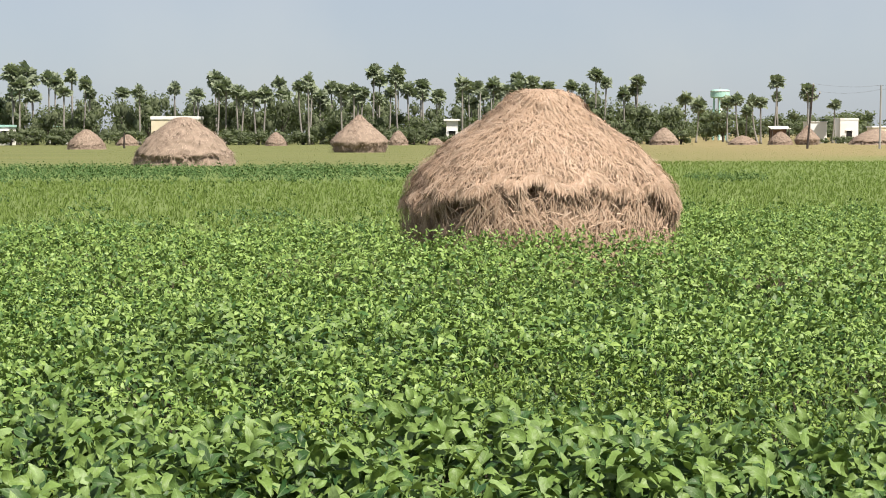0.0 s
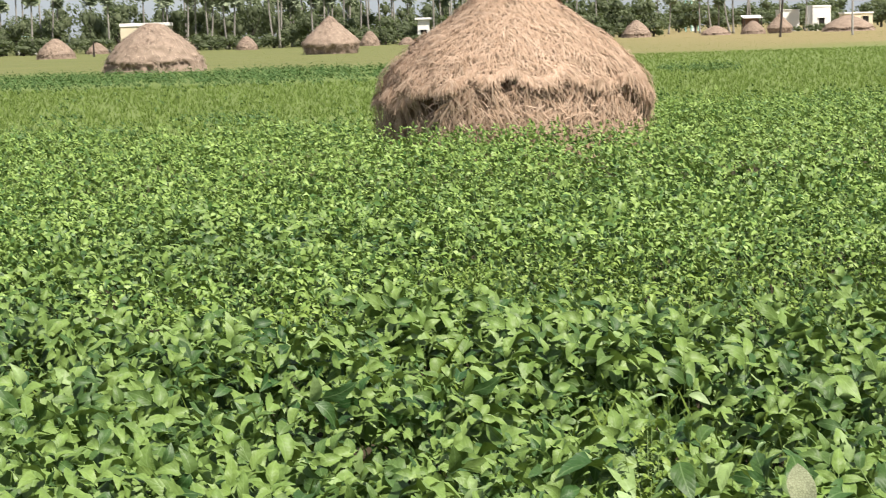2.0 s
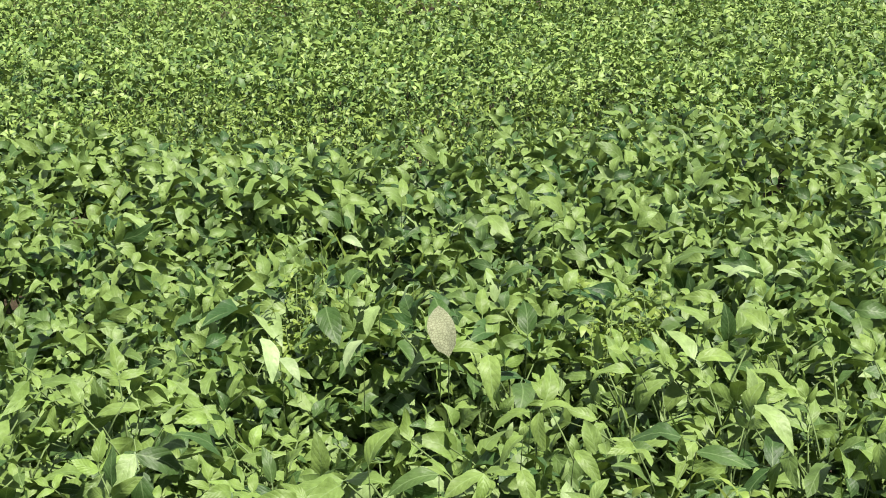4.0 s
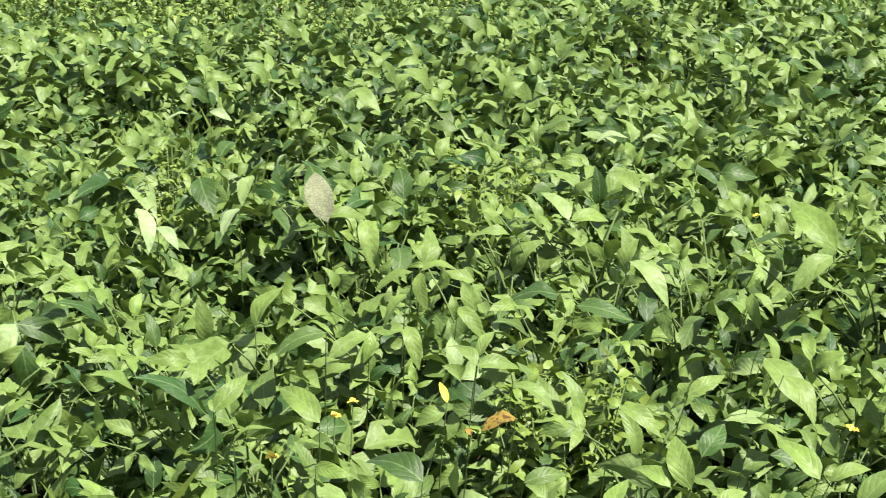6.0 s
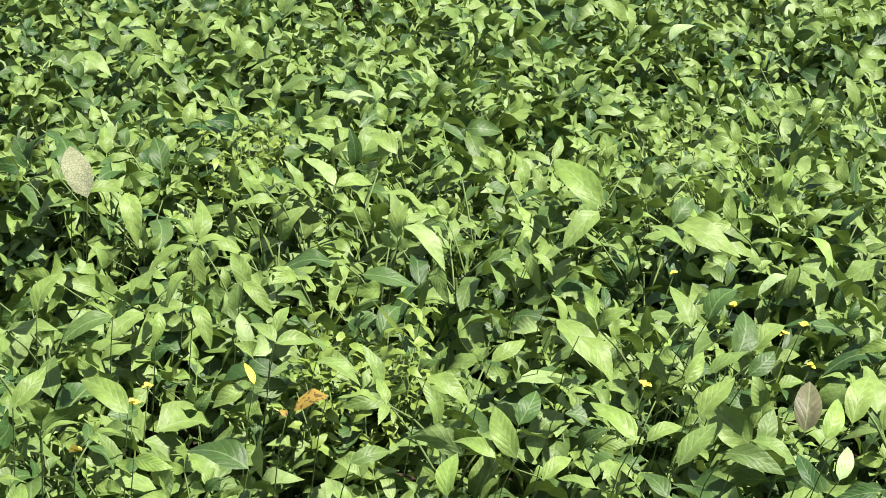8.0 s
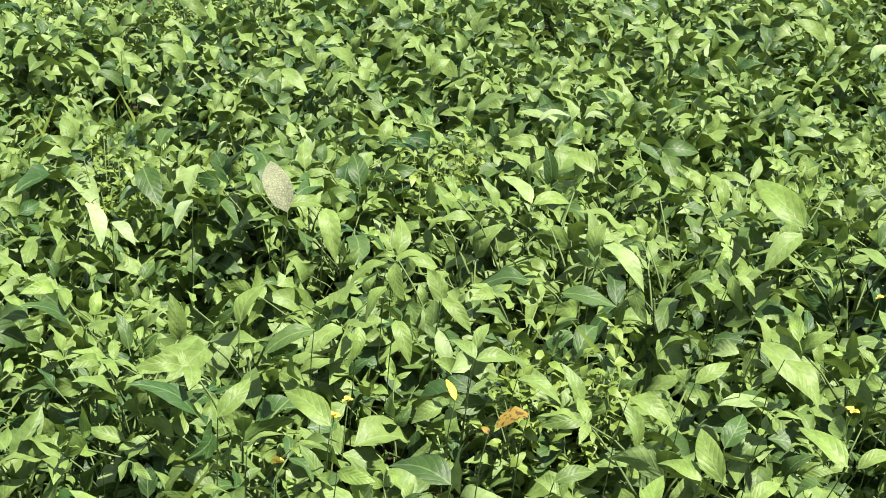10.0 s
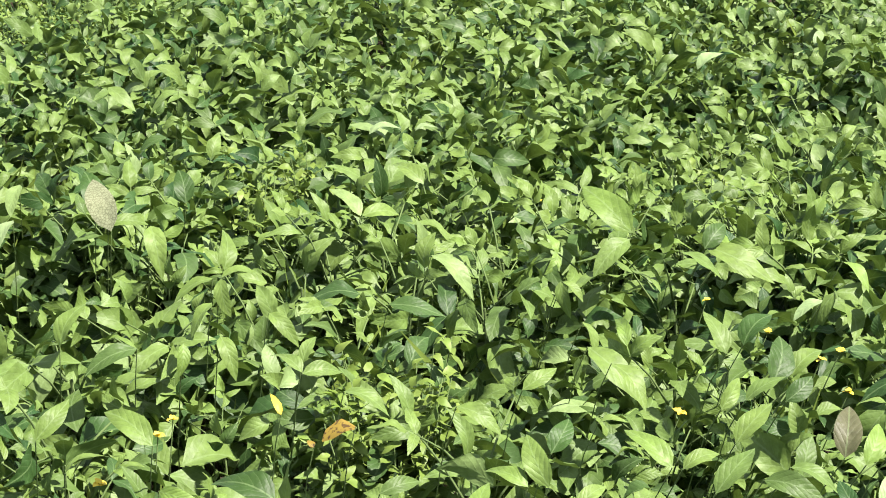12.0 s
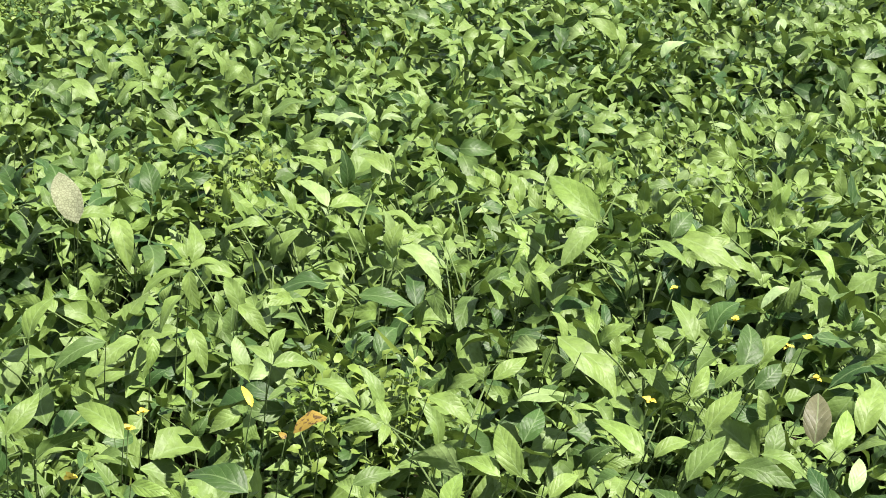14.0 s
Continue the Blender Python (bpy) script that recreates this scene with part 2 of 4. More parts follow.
# ---- mesh makers ----
def mesh_of(name, verts, faces, material, smooth=False, uvs=None):
    """A mesh from arrays: faces of one size each, as an (n, k) array."""
    verts, faces = np.asarray(verts, np.float32), np.asarray(faces, np.int32)
    me = bpy.data.meshes.new(name)
    me.vertices.add(len(verts))
    me.vertices.foreach_set("co", verts.ravel())
    k = faces.shape[1]
    me.loops.add(faces.size)
    me.loops.foreach_set("vertex_index", faces.ravel())
    me.polygons.add(len(faces))
    me.polygons.foreach_set("loop_start", np.arange(0, faces.size, k, dtype=np.int32))
    if smooth:
        me.polygons.foreach_set("use_smooth", np.ones(len(faces), bool))
    if uvs is not None:
        layer = me.uv_layers.new(name="UVMap")
        layer.data.foreach_set("uv", np.asarray(uvs, np.float32)[faces.ravel()].ravel())
    me.update(calc_edges=True)
    me.materials.append(material)
    return me


def part(name, bm, material, parent, label="", smooth=False):
    me = bpy.data.meshes.new(name)
    bm.normal_update()
    bm.to_mesh(me)
    bm.free()
    me.materials.append(material)
    if smooth:
        me.polygons.foreach_set("use_smooth", np.ones(len(me.polygons), bool))
    ob = new(name, me)
    ob.parent = parent
    return tagged(ob, label)


def piece(name, me, parent, m=None, label=""):
    ob = new(name, me)
    ob.parent = parent
    if m is not None:
        ob.matrix_basis = m
    return tagged(ob, label)


def box(bm, x0, y0, z0, x1, y1, z1, bevel=0.0):
    made = bmesh.ops.create_cube(bm, size=1.0, matrix=Matrix.LocRotScale(((x0 + x1) / 2, (y0 + y1) / 2, (z0 + z1) / 2), None, (x1 - x0, y1 - y0, z1 - z0)))
    if bevel:
        edges = list({e for v in made["verts"] for e in v.link_edges})
        bmesh.ops.bevel(bm, geom=edges, offset=bevel, segments=2, affect="EDGES")
    return bm


def tube(bm, points, radii, sides=8):
    """A tapered tube along points, closed at both ends."""
    rings = []
    for i, p in enumerate(points):
        a, b = Vector(points[max(i - 1, 0)]), Vector(points[min(i + 1, len(points) - 1)])
        q = (b - a).to_track_quat("Z", "Y")
        rings.append([bm.verts.new(Vector(p) + q @ Vector((radii[i] * math.cos(t), radii[i] * math.sin(t), 0))) for t in np.linspace(0, math.tau, sides, endpoint=False)])
    for r0, r1 in zip(rings, rings[1:]):
        for k in range(sides):
            bm.faces.new((r0[k], r0[(k + 1) % sides], r1[(k + 1) % sides], r1[k]))
    bm.faces.new(rings[0][::-1])
    bm.faces.new(rings[-1])
    return bm


def leaf_shape(rows, width=0.56, fold=0.16, droop=0.18, wave=0.0, seed=0, cols=1):
    """One pointed, egg-shaped leaflet of unit length along +y, its face up: vertices, triangles and uvs. cols: strips to each side of the midrib."""
    rng = np.random.RandomState(seed)
    v = np.linspace(0, 1, rows + 1)
    half = width / 2 * v**0.62 * (1 - v) ** 0.92 / (0.403**0.62 * 0.597**0.92)
    bend = -droop * v**2 + 0.10 * np.sin(np.pi * v)
    twist = wave * 0.8 * (rng.rand() - 0.5)
    sway = wave * 0.16 * (rng.rand() - 0.5)
    phase, turns = rng.uniform(0, math.tau, 2), rng.uniform(1.0, 2.0, 2)
    side = np.linspace(-1, 1, 2 * cols + 1)
    verts, uvs, tris = [(0, 0, 0)], [(0.5, 0)], []
    k = len(side)
    for i in range(1, rows):
        h, z = half[i], bend[i]
        for u in side:
            e = 1 if u > 0 else 0
            ripple = wave * 0.30 * math.sin(math.tau * turns[e] * v[i] + phase[e]) * u * u
            lift = fold * 2 * (abs(u) - 0.62 * u * u * (cols > 1)) + ripple + twist * v[i] * u
            verts.append((u * h + sway * math.sin(math.pi * v[i]), v[i], z + lift * h))
            uvs.append((0.5 + u * h / width, v[i]))
    verts.append((sway * -0.4, 1, bend[-1]))
    uvs.append((0.5, 1))
    last = len(verts) - 1
    tris += [(0, 2 + c, 1 + c) for c in range(k - 1)]
    for i in range(rows - 2):
        a, b = 1 + k * i, 1 + k * (i + 1)
        for c in range(k - 1):
            tris += [(a + c, a + c + 1, b + c + 1), (a + c, b + c + 1, b + c)]
    a = 1 + k * (rows - 2)
    tris += [(a + c, a + c + 1, last) for c in range(k - 1)]
    return np.array(verts, float), np.array(tris), np.array(uvs)


def leaf_matrix(base, heading, pitch, roll, length):
    """A leaflet that leaves base towards heading (radians from +x), tilted up by pitch and rolled about its midrib."""
    turn = Matrix.Rotation(heading - math.pi / 2, 4, "Z") @ Matrix.Rotation(pitch, 4, "X") @ Matrix.Rotation(roll, 4, "Y")
    return Matrix.Translation(base) @ turn @ Matrix.Diagonal((length, length, length, 1))


SUNWARD = Vector((0.30, -0.58, 0.76)).normalized()


def three_leaflets(rng):
    """Where the three leaflets of one bean leaf sit, for a middle leaflet of length 1 along +y."""
    places = [leaf_matrix((0, 0.24, 0), math.pi / 2 + rng.normal(0, 0.12), rng.normal(-0.05, 0.30), rng.normal(0, 0.35), 1.0)]
    for s in (1, -1):
        places.append(leaf_matrix((0, 0, 0), math.pi / 2 + s * (1.12 + rng.normal(0, 0.16)), rng.normal(-0.08, 0.38), rng.normal(0, 0.42), rng.uniform(0.8, 0.95)))
    return places


def plan_plant(rng, leaves=12, height=0.38, size=0.102, spread=0.62):
    """Where the leaves and stalks of one bean plant go; the blades turn partly to the sun."""
    blades, stalks = [], []
    turn = rng.uniform(0, math.tau)
    for i in range(leaves):
        turn += 2.4 + rng.uniform(-0.5, 0.5)
        z0 = height * (0.22 + 0.66 * i / max(1, leaves - 1))
        rise = rng.uniform(0.5, 1.25)
        reach = rng.uniform(0.08, 0.17)
        base = Vector((0.01 * math.cos(turn), 0.01 * math.sin(turn), z0))
        end = base + Vector((math.cos(turn) * math.cos(rise), math.sin(turn) * math.cos(rise), math.sin(rise))) * reach
        stalks.append((base, end))
        young = i >= leaves - 2  # small upright leaves at the top
        m = leaf_matrix((0, 0, 0), turn + rng.normal(0, 0.35), rng.normal(0.7 if young else 0.12, spread), rng.normal(0, spread), 1.0).to_3x3()
        aim = Quaternion().slerp(m.col[2].rotation_difference(SUNWARD), rng.uniform(0.0, 0.42))
        blades.append(Matrix.Translation(end) @ (aim.to_matrix() @ m).to_4x4() @ Matrix.Scale(size * (0.62 if young else 1.0) * rng.uniform(0.6, 1.28), 4))
    return blades, stalks


def leaflets_of(plan, rng):
    """The places of all single leaflets of a plan."""
    return [m @ k for m in plan[0] for k in three_leaflets(rng)], plan[1]


def crop_mesh(name, plants, plans, shapes, material, rng):
    """Many plants joined in one mesh: plants is an array of x, y, z, turn, scale."""
    all_v, all_f, all_u, count = [], [], [], 0
    which = rng.randint(0, len(plans), len(plants))
    for w, (leaflets, _) in enumerate(plans):
        verts, faces, uvs, n = [], [], [], 0
        for i, m in enumerate(leaflets):
            v, f, u = shapes[i % len(shapes)]
            a = np.array(m)
            verts.append(v @ a[:3, :3].T + a[:3, 3])
            faces.append(f + n)
            uvs.append(u)
            n += len(v)
        verts, faces, uvs = np.concatenate(verts), np.concatenate(faces), np.concatenate(uvs)
        mine = plants[which == w]
        if not len(mine):
            continue
        c, s = np.cos(mine[:, 3]) * mine[:, 4], np.sin(mine[:, 3]) * mine[:, 4]
        x = c[:, None] * verts[:, 0] - s[:, None] * verts[:, 1] + mine[:, :1]
        y = s[:, None] * verts[:, 0] + c[:, None] * verts[:, 1] + mine[:, 1:2]
        z = mine[:, 4:] * verts[:, 2] + mine[:, 2:3]
        all_v.append(np.stack([x, y, z], -1).reshape(-1, 3))
        all_f.append((faces[None] + count + (np.arange(len(mine)) * n)[:, None, None]).reshape(-1, 3))
        all_u.append(np.tile(uvs, (len(mine), 1)))
        count += n * len(mine)
    return mesh_of(name, np.concatenate(all_v), np.concatenate(all_f), material, True, np.concatenate(all_u))


def swell(x, y):
    """Slow rise and fall of the crop's height, as a factor about 1."""
    return 1 + 0.13 * np.sin(1.7 * x + 0.6 * y) * np.sin(1.3 * y - 0.4 * x + 1) + 0.16 * np.sin(4.1 * x + 2) * np.sin(3.7 * y)


def scatter(rng, y0, y1, left, right, per_m2, margin=0.4):
    """Points over the stretch of field between y0 and y1 that widens with the distance."""
    top = max(abs(left), abs(right)) * y1 + margin
    n = int(per_m2 * 2 * top * (y1 - y0))
    x, y = rng.uniform(-top, top, n), rng.uniform(y0, y1, n)
    keep = (x > left * y - margin) & (x < right * y + margin)
    return x[keep], y[keep]


def planted(rng, x, y, scale):
    size = scale * np.minimum(rng.uniform(0.82, 1.15, len(x)) * swell(x, y), 1.12).clip(0.76)
    return np.stack([x, y, np.zeros(len(x)), rng.normal(0, 0.35, len(x)), size], -1)


# ---- ground ----
def make_ground():
    rings = [0, 5, 12, 25, 50, 100, 200, 400, 900, 1800, 3800]
    bm = bmesh.new()
    loops = [[bm.verts.new((0, 0, 0))]]
    for r in rings[1:]:
        loops.append([bm.verts.new((r * math.cos(a), r * math.sin(a), 0)) for a in np.linspace(0, math.tau, 48, endpoint=False)])
    for k in range(48):
        bm.faces.new((loops[0][0], loops[1][k], loops[1][(k + 1) % 48]))
        for a, b in zip(loops[1:], loops[2:]):
            bm.faces.new((a[k], b[k], b[(k + 1) % 48], a[(k + 1) % 48]))
    me = bpy.data.meshes.new("ground")
    bm.to_mesh(me)
    bm.free()
    me.materials.append(GROUND)
    return tagged(new("ground", me), "flat farmland of dark soil, green turf and golden stubble", "ground", kind="structure")


make_ground()


# ---- straw stacks ----
def stack_radius(z, height, radius, outline):
    hs = [h for h, _ in outline]
    rs = [r for _, r in outline]
    return radius * np.interp(z / height, hs, rs)


DOME = [(0.0, 0.985), (0.17, 1.0), (0.32, 1.0), (0.45, 0.95), (0.56, 0.84), (0.69, 0.655), (0.79, 0.45), (0.875, 0.315), (0.92, 0.27), (0.965, 0.23), (0.99, 0.15), (1.0, 0.06)]
CONE = [(0.0, 0.90), (0.12, 0.97), (0.28, 1.0), (0.40, 0.88), (0.55, 0.66), (0.72, 0.42), (0.86, 0.22), (0.95, 0.10), (1.0, 0.02)]
BROAD = [(0.0, 1.0), (0.10, 0.99), (0.22, 0.93), (0.36, 0.83), (0.50, 0.735), (0.64, 0.59), (0.75, 0.46), (0.86, 0.31), (0.95, 0.21), (1.0, 0.08)]
HEAP = [(0.0, 1.0), (0.2, 0.93), (0.45, 0.76), (0.65, 0.57), (0.82, 0.36), (0.94, 0.17), (1.0, 0.03)]


def straw_stack(x, y, radius, height, outline, rng, thatch, skirt, blade, material, label, squash=1.0, lip=0.45, mound_shrink=0.04, tuft=12, core=None, sag=0.0, lump=0.05, wide=0.022):
    root = new("haystack")
    root.location = (x, y, 0)
    tagged(root, label, "haystack", "straw stacks in the fields")
    seed = rng.uniform(0, 100)

    def edge(a, z):
        r = stack_radius(z, height, radius, outline)
        return r * (1 + 0.035 * math.sin(2 * a + seed) + 0.025 * math.sin(5 * a + 2 * seed) + 0.03 * noise.noise((3 * math.cos(a), 3 * math.sin(a), 3 * z + seed))) + lump * (noise.noise((r * math.cos(a) * 5, r * math.sin(a) * 5, 4 * z + seed)) + 0.7 * noise.noise((r * math.cos(a) * 12, r * math.sin(a) * 12, 12 * z + seed)))

    def lip_at(a):
        return height * (lip - sag * (1.0 if math.cos(a) < 0 else 1.15) * math.cos(a) ** 2 + 0.035 * math.sin(2 * a + 1.9) + 0.09 * noise.noise((4 * math.cos(a), 4 * math.sin(a), seed)) + 0.05 * noise.noise((13 * math.cos(a), 13 * math.sin(a), seed + 4)))

    def hollow(a, z):
        """Ragged hollows that open below the lip of the thatch, from 0 to 1."""
        under = (lip_at(a) - z) / (0.22 * height)
        return max(0.0, min(1.0, 1.3 - under)) * max(0.0, min(1.0, 0.50 + 2.4 * noise.noise((7 * math.cos(a), 7 * math.sin(a), seed + 9)) + 2.4 * noise.noise((21 * math.cos(a), 21 * math.sin(a), 4 * z + seed))))

    bm = bmesh.new()
    levels = [height * t for t in np.linspace(0, 0.985, 30)]
    sides = 96
    rings = []
    for z in levels:
        ring = []
        for a in np.linspace(0, math.tau, sides, endpoint=False):
            r = edge(a, z) - mound_shrink - (0.03 + 0.14 * hollow(a, z)) * radius * (z < lip_at(a) - 0.03 * height)
            ring.append(bm.verts.new((max(r, 0.01) * math.cos(a), max(r, 0.01) * math.sin(a) * squash, z)))
        rings.append(ring)
    for r0, r1 in zip(rings, rings[1:]):
        for k in range(sides):
            bm.faces.new((r0[k], r0[(k + 1) % sides], r1[(k + 1) % sides], r1[k]))
    tip = bm.verts.new((0, 0, height * 0.995))
    for k in range(sides):
        bm.faces.new((rings[-1][k], rings[-1][(k + 1) % sides], tip))
    part("mound", bm, core or MOUND, root, "packed straw core", smooth=True)

    def straws(name, count, low, high, loose, out, stretch, text, skirted=False):
        z = height * (low + (high - low) * rng.rand(count) ** (1.0 if low < 0.1 else 1.1))
        a = rng.uniform(0, math.tau, count)
        turns = rng.normal(0, loose, count)
        if not skirted:  # straws lie in tufts
            of = rng.randint(0, max(1, count // tuft), count)
            z = np.clip(z[of] + rng.normal(0, 0.022 * height, count), 0.02, height * 0.995)
            a = a[of] + rng.normal(0, 0.045, count)
            turns = turns[of] + rng.normal(0, 0.38, count)
        verts, faces = [], []
        for i in range(count):
            z0, a0 = z[i], a[i]
            if skirted:
                z0 = min(z0, lip_at(a0) - 0.04 * height * rng.rand())
                if rng.rand() < 0.8 * hollow(a0, z0):
                    continue
            else:
                z0 = max(z0, lip_at(a0) - 0.02 * height * rng.rand())
            lift = out * (0.3 + rng.rand())
            r0 = edge(a0, z0) + lift * 0.4 - ((-0.004 + 0.03 * rng.rand() + 0.13 * rng.rand() ** 0.5 * hollow(a0, z0)) * radius if skirted else 0.0)
            p = np.array([r0 * math.cos(a0), r0 * math.sin(a0) * squash, z0])
            dz = height * 0.03
            r1 = edge(a0, max(z0 - dz, 0))
            down = np.array([(r1 - r0 + lift * 0.4) * math.cos(a0), (r1 - r0 + lift * 0.4) * math.sin(a0) * squash, -dz])
            down /= np.linalg.norm(down) + 1e-9
            side = np.array([-math.sin(a0), math.cos(a0), 0.0])
            normal = np.cross(side, down)
            normal *= np.sign(normal @ p + 1e-9)
            skew = turns[i]
            if skirted:
                down = np.array([0.0, 0.0, -1.0])
            way = down * math.cos(skew) + side * math.sin(skew)
            long = blade * stretch * rng.uniform(0.5, 1.5)
            w = blade * (1.1 * wide if skirted else wide) * rng.uniform(0.6, 1.6)
            cross = np.cross(way, normal) * w
            kink = normal * rng.uniform(-0.02, 0.14) * long
            q1 = p + way * long * 0.5 + kink
            q2 = p + way * long + normal * rng.uniform(-0.06, 0.12) * long - np.array([0, 0, 0.10 * long])
            q1[2], q2[2] = max(q1[2], 0.01), max(q2[2], 0.01)
            n = len(verts)
            verts += [p - cross, p + cross, q1 - cross, q1 + cross, q2 - cross * 0.4, q2 + cross * 0.4]
            faces += [(n, n + 1, n + 3, n + 2), (n + 2, n + 3, n + 5, n + 4)]
        ob = piece(name, mesh_of(name, verts, faces, material), root, None, text)
        tagged(ob, kind="stuff")

    straws("straw_thatch", thatch, max(0.1, lip - 0.05 - 1.4 * sag), 0.995, 0.55, 0.035 * radius, 1.0, "tousled layer of loose dry straw")
    if skirt:
        straws("straw_skirt", skirt, 0.05, lip + 0.04, 0.58, 0.015 * radius, 1.4, "ragged straw ends hanging down", True)
    return root


rng = np.random.RandomState(11)
straw_stack(1.26, 22.75, 1.80, 2.17, DOME, rng, 27000, 16000, 0.135, STRAW, "large domed heap of golden dry straw standing in the bean crop", 0.95, 0.54, sag=0.20, tuft=5, lump=0.075, wide=0.029)

STACKS = [  # x, y, radius, height
    (-37.51, 187.43, 2.15, 2.12),
    (-43.64, 246.56, 1.57, 1.58),
    (-13.27, 91.02, 2.75, 2.48),
    (-22.45, 239.58, 1.56, 1.86),
    (-7.25, 154.17, 2.62, 3.27),
    (-6.16, 246.48, 1.49, 2.08),
    (-1.00, 246.25, 1.25, 1.06),
    (4.59, 225.32, 3.73, 3.38),
    (30.69, 247.18, 2.20, 2.42),
    (41.63, 247.14, 2.16, 1.31),
    (46.82, 246.83, 1.84, 1.85),
    (50.49, 246.83, 1.84, 2.71),
    (60.52, 248.90, 3.96, 2.23),
    (-67.00, 250.00, 2.90, 2.50),
]
KINDS = [HEAP, HEAP, BROAD, HEAP, CONE, HEAP, HEAP, CONE, HEAP, HEAP, HEAP, CONE, HEAP, CONE]
TEXTS = {id(HEAP): "low weathered heap of straw on the far stubble field", id(CONE): "pointed stack of pale straw on the far field", id(BROAD): "broad grey-brown rounded stack of old straw beyond the crop"}
for (x, y, r, h), outline in zip(STACKS, KINDS):
    straw_stack(x, y, r, h, outline, rng, 1900, 700, 0.22 + 0.03 * r, STRAW_OLD, TEXTS[id(outline)], 0.9, 0.24, 0.04, 3, MOUND_OLD, lump=0.11)


# ---- palms ----
def frond(r):
    """A stiff fan of a palmyra leaf on its stalk, along +y: vertices and faces."""
    verts, faces = [], []
    stalk = 0.46
    verts += [(-0.02, 0, 0), (0.02, 0, 0), (0.02, stalk, 0.03), (-0.02, stalk, 0.03)]
    faces.append((0, 1, 2, 3))
    n_seg = 11
    for k in range(n_seg):
        a = math.radians(-140 + 280 * k / (n_seg - 1))
        long = 0.62 * (1 - 0.25 * abs(k / (n_seg - 1) - 0.5)) * r.uniform(0.85, 1.1)
        wide = 0.15
        c, s = math.sin(a), math.cos(a)
        zig = 0.05 if k % 2 else -0.03
        n = len(verts)
        tipz = -0.12 * r.rand()
        verts += [(0, stalk, 0.03), (c * long * 0.78 - s * wide * 0.7, stalk + s * long * 0.78 + c * wide * 0.7, zig), (c * long, stalk + s * long, tipz), (c * long * 0.78 + s * wide * 0.7, stalk + s * long * 0.78 - c * wide * 0.7, -zig)]
        faces.append((n, n + 1, n + 2, n + 3))
    return np.array(verts), np.array(faces)


def palm_crown(seed, count=27):
    """A rounded crown of fans about 1 m in radius, thinner below."""
    r = np.random.RandomState(seed)
    verts, faces, n = [], [], 0
    for k in range(count):
        up = (1 - 2 * (k + 0.5) / count) * 0.95 + 0.14
        turn = Matrix.Rotation(2.4 * k + r.uniform(-0.4, 0.4), 4, "Z") @ Matrix.Rotation(math.asin(max(-0.95, min(0.98, up))), 4, "X") @ Matrix.Rotation(r.uniform(-0.9, 0.9), 4, "Y") @ Matrix.Scale(r.uniform(0.78, 1.15), 4)
        v, f = frond(r)
        a = np.array(turn)
        verts.append(v @ a[:3, :3].T)
        faces.append(f + n)
        n += len(v)
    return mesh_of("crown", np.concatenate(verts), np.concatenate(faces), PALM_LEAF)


PALM_CROWNS = [palm_crown(s, 20 + 2 * (s % 5)) for s in range(9)]


def palm(x, y, z, r, rng):
    r *= 1.06
    root = new("palmyra_palm")
    root.location = (x, y, 0)
    tagged(root, "tall palmyra palm with a rounded crown of grey-green fans, paled for haze", "palm tree", "palms along the far tree line")
    bm = bmesh.new()
    lean = rng.normal(0, 0.25, 2)
    pts = [(-lean[0] * (1 - t) ** 2 * 1.5, -lean[1] * (1 - t) ** 2, z * t) for t in (0, 0.06, 0.3, 0.6, 0.9, 1.0)]
    tube(bm, pts, [0.26, 0.18, 0.135, 0.12, 0.12, 0.08], 8)
    part("trunk", bm, BARK, root, "slender grey ringed trunk", smooth=True)
    m = Matrix.Translation((0, 0, z - 0.15 * r)) @ Matrix.Rotation(rng.uniform(0, math.tau), 4, "Z") @ Matrix.Diagonal((r * rng.uniform(0.9, 1.1), r * rng.uniform(0.9, 1.1), r * rng.uniform(0.85, 1.1), 1))
    piece("crown", PALM_CROWNS[rng.randint(len(PALM_CROWNS))], root, m, "stiff fan-shaped fronds")


PALMS_WEST = [  # x, y, height of the crown's middle, crown radius
    (-63.2, 261.7, 10.7, 1.63),
    (-65.7, 281.1, 11.4, 1.85),
    (-62.0, 261.2, 8.9, 1.62),
    (-65.2, 282.6, 10.5, 1.55),
    (-64.9, 269.7, 7.8, 1.48),
    (-62.9, 273.4, 7.6, 1.50),
    (-61.4, 278.0, 10.4, 1.52),
    (-58.8, 270.6, 9.5, 1.29),
    (-54.9, 263.9, 10.2, 1.16),
    (-52.2, 260.6, 9.0, 1.33),
    (-54.7, 257.4, 7.8, 1.13),
    (-54.9, 277.2, 7.9, 1.22),
    (-48.2, 268.2, 7.9, 1.18),
    (-44.2, 259.7, 7.8, 1.23),
    (-47.6, 281.4, 6.7, 1.23),
    (-69.3, 263.2, 5.9, 0.96),
    (-68.1, 267.4, 7.4, 1.27),
    (-66.0, 263.9, 6.0, 1.25),
]
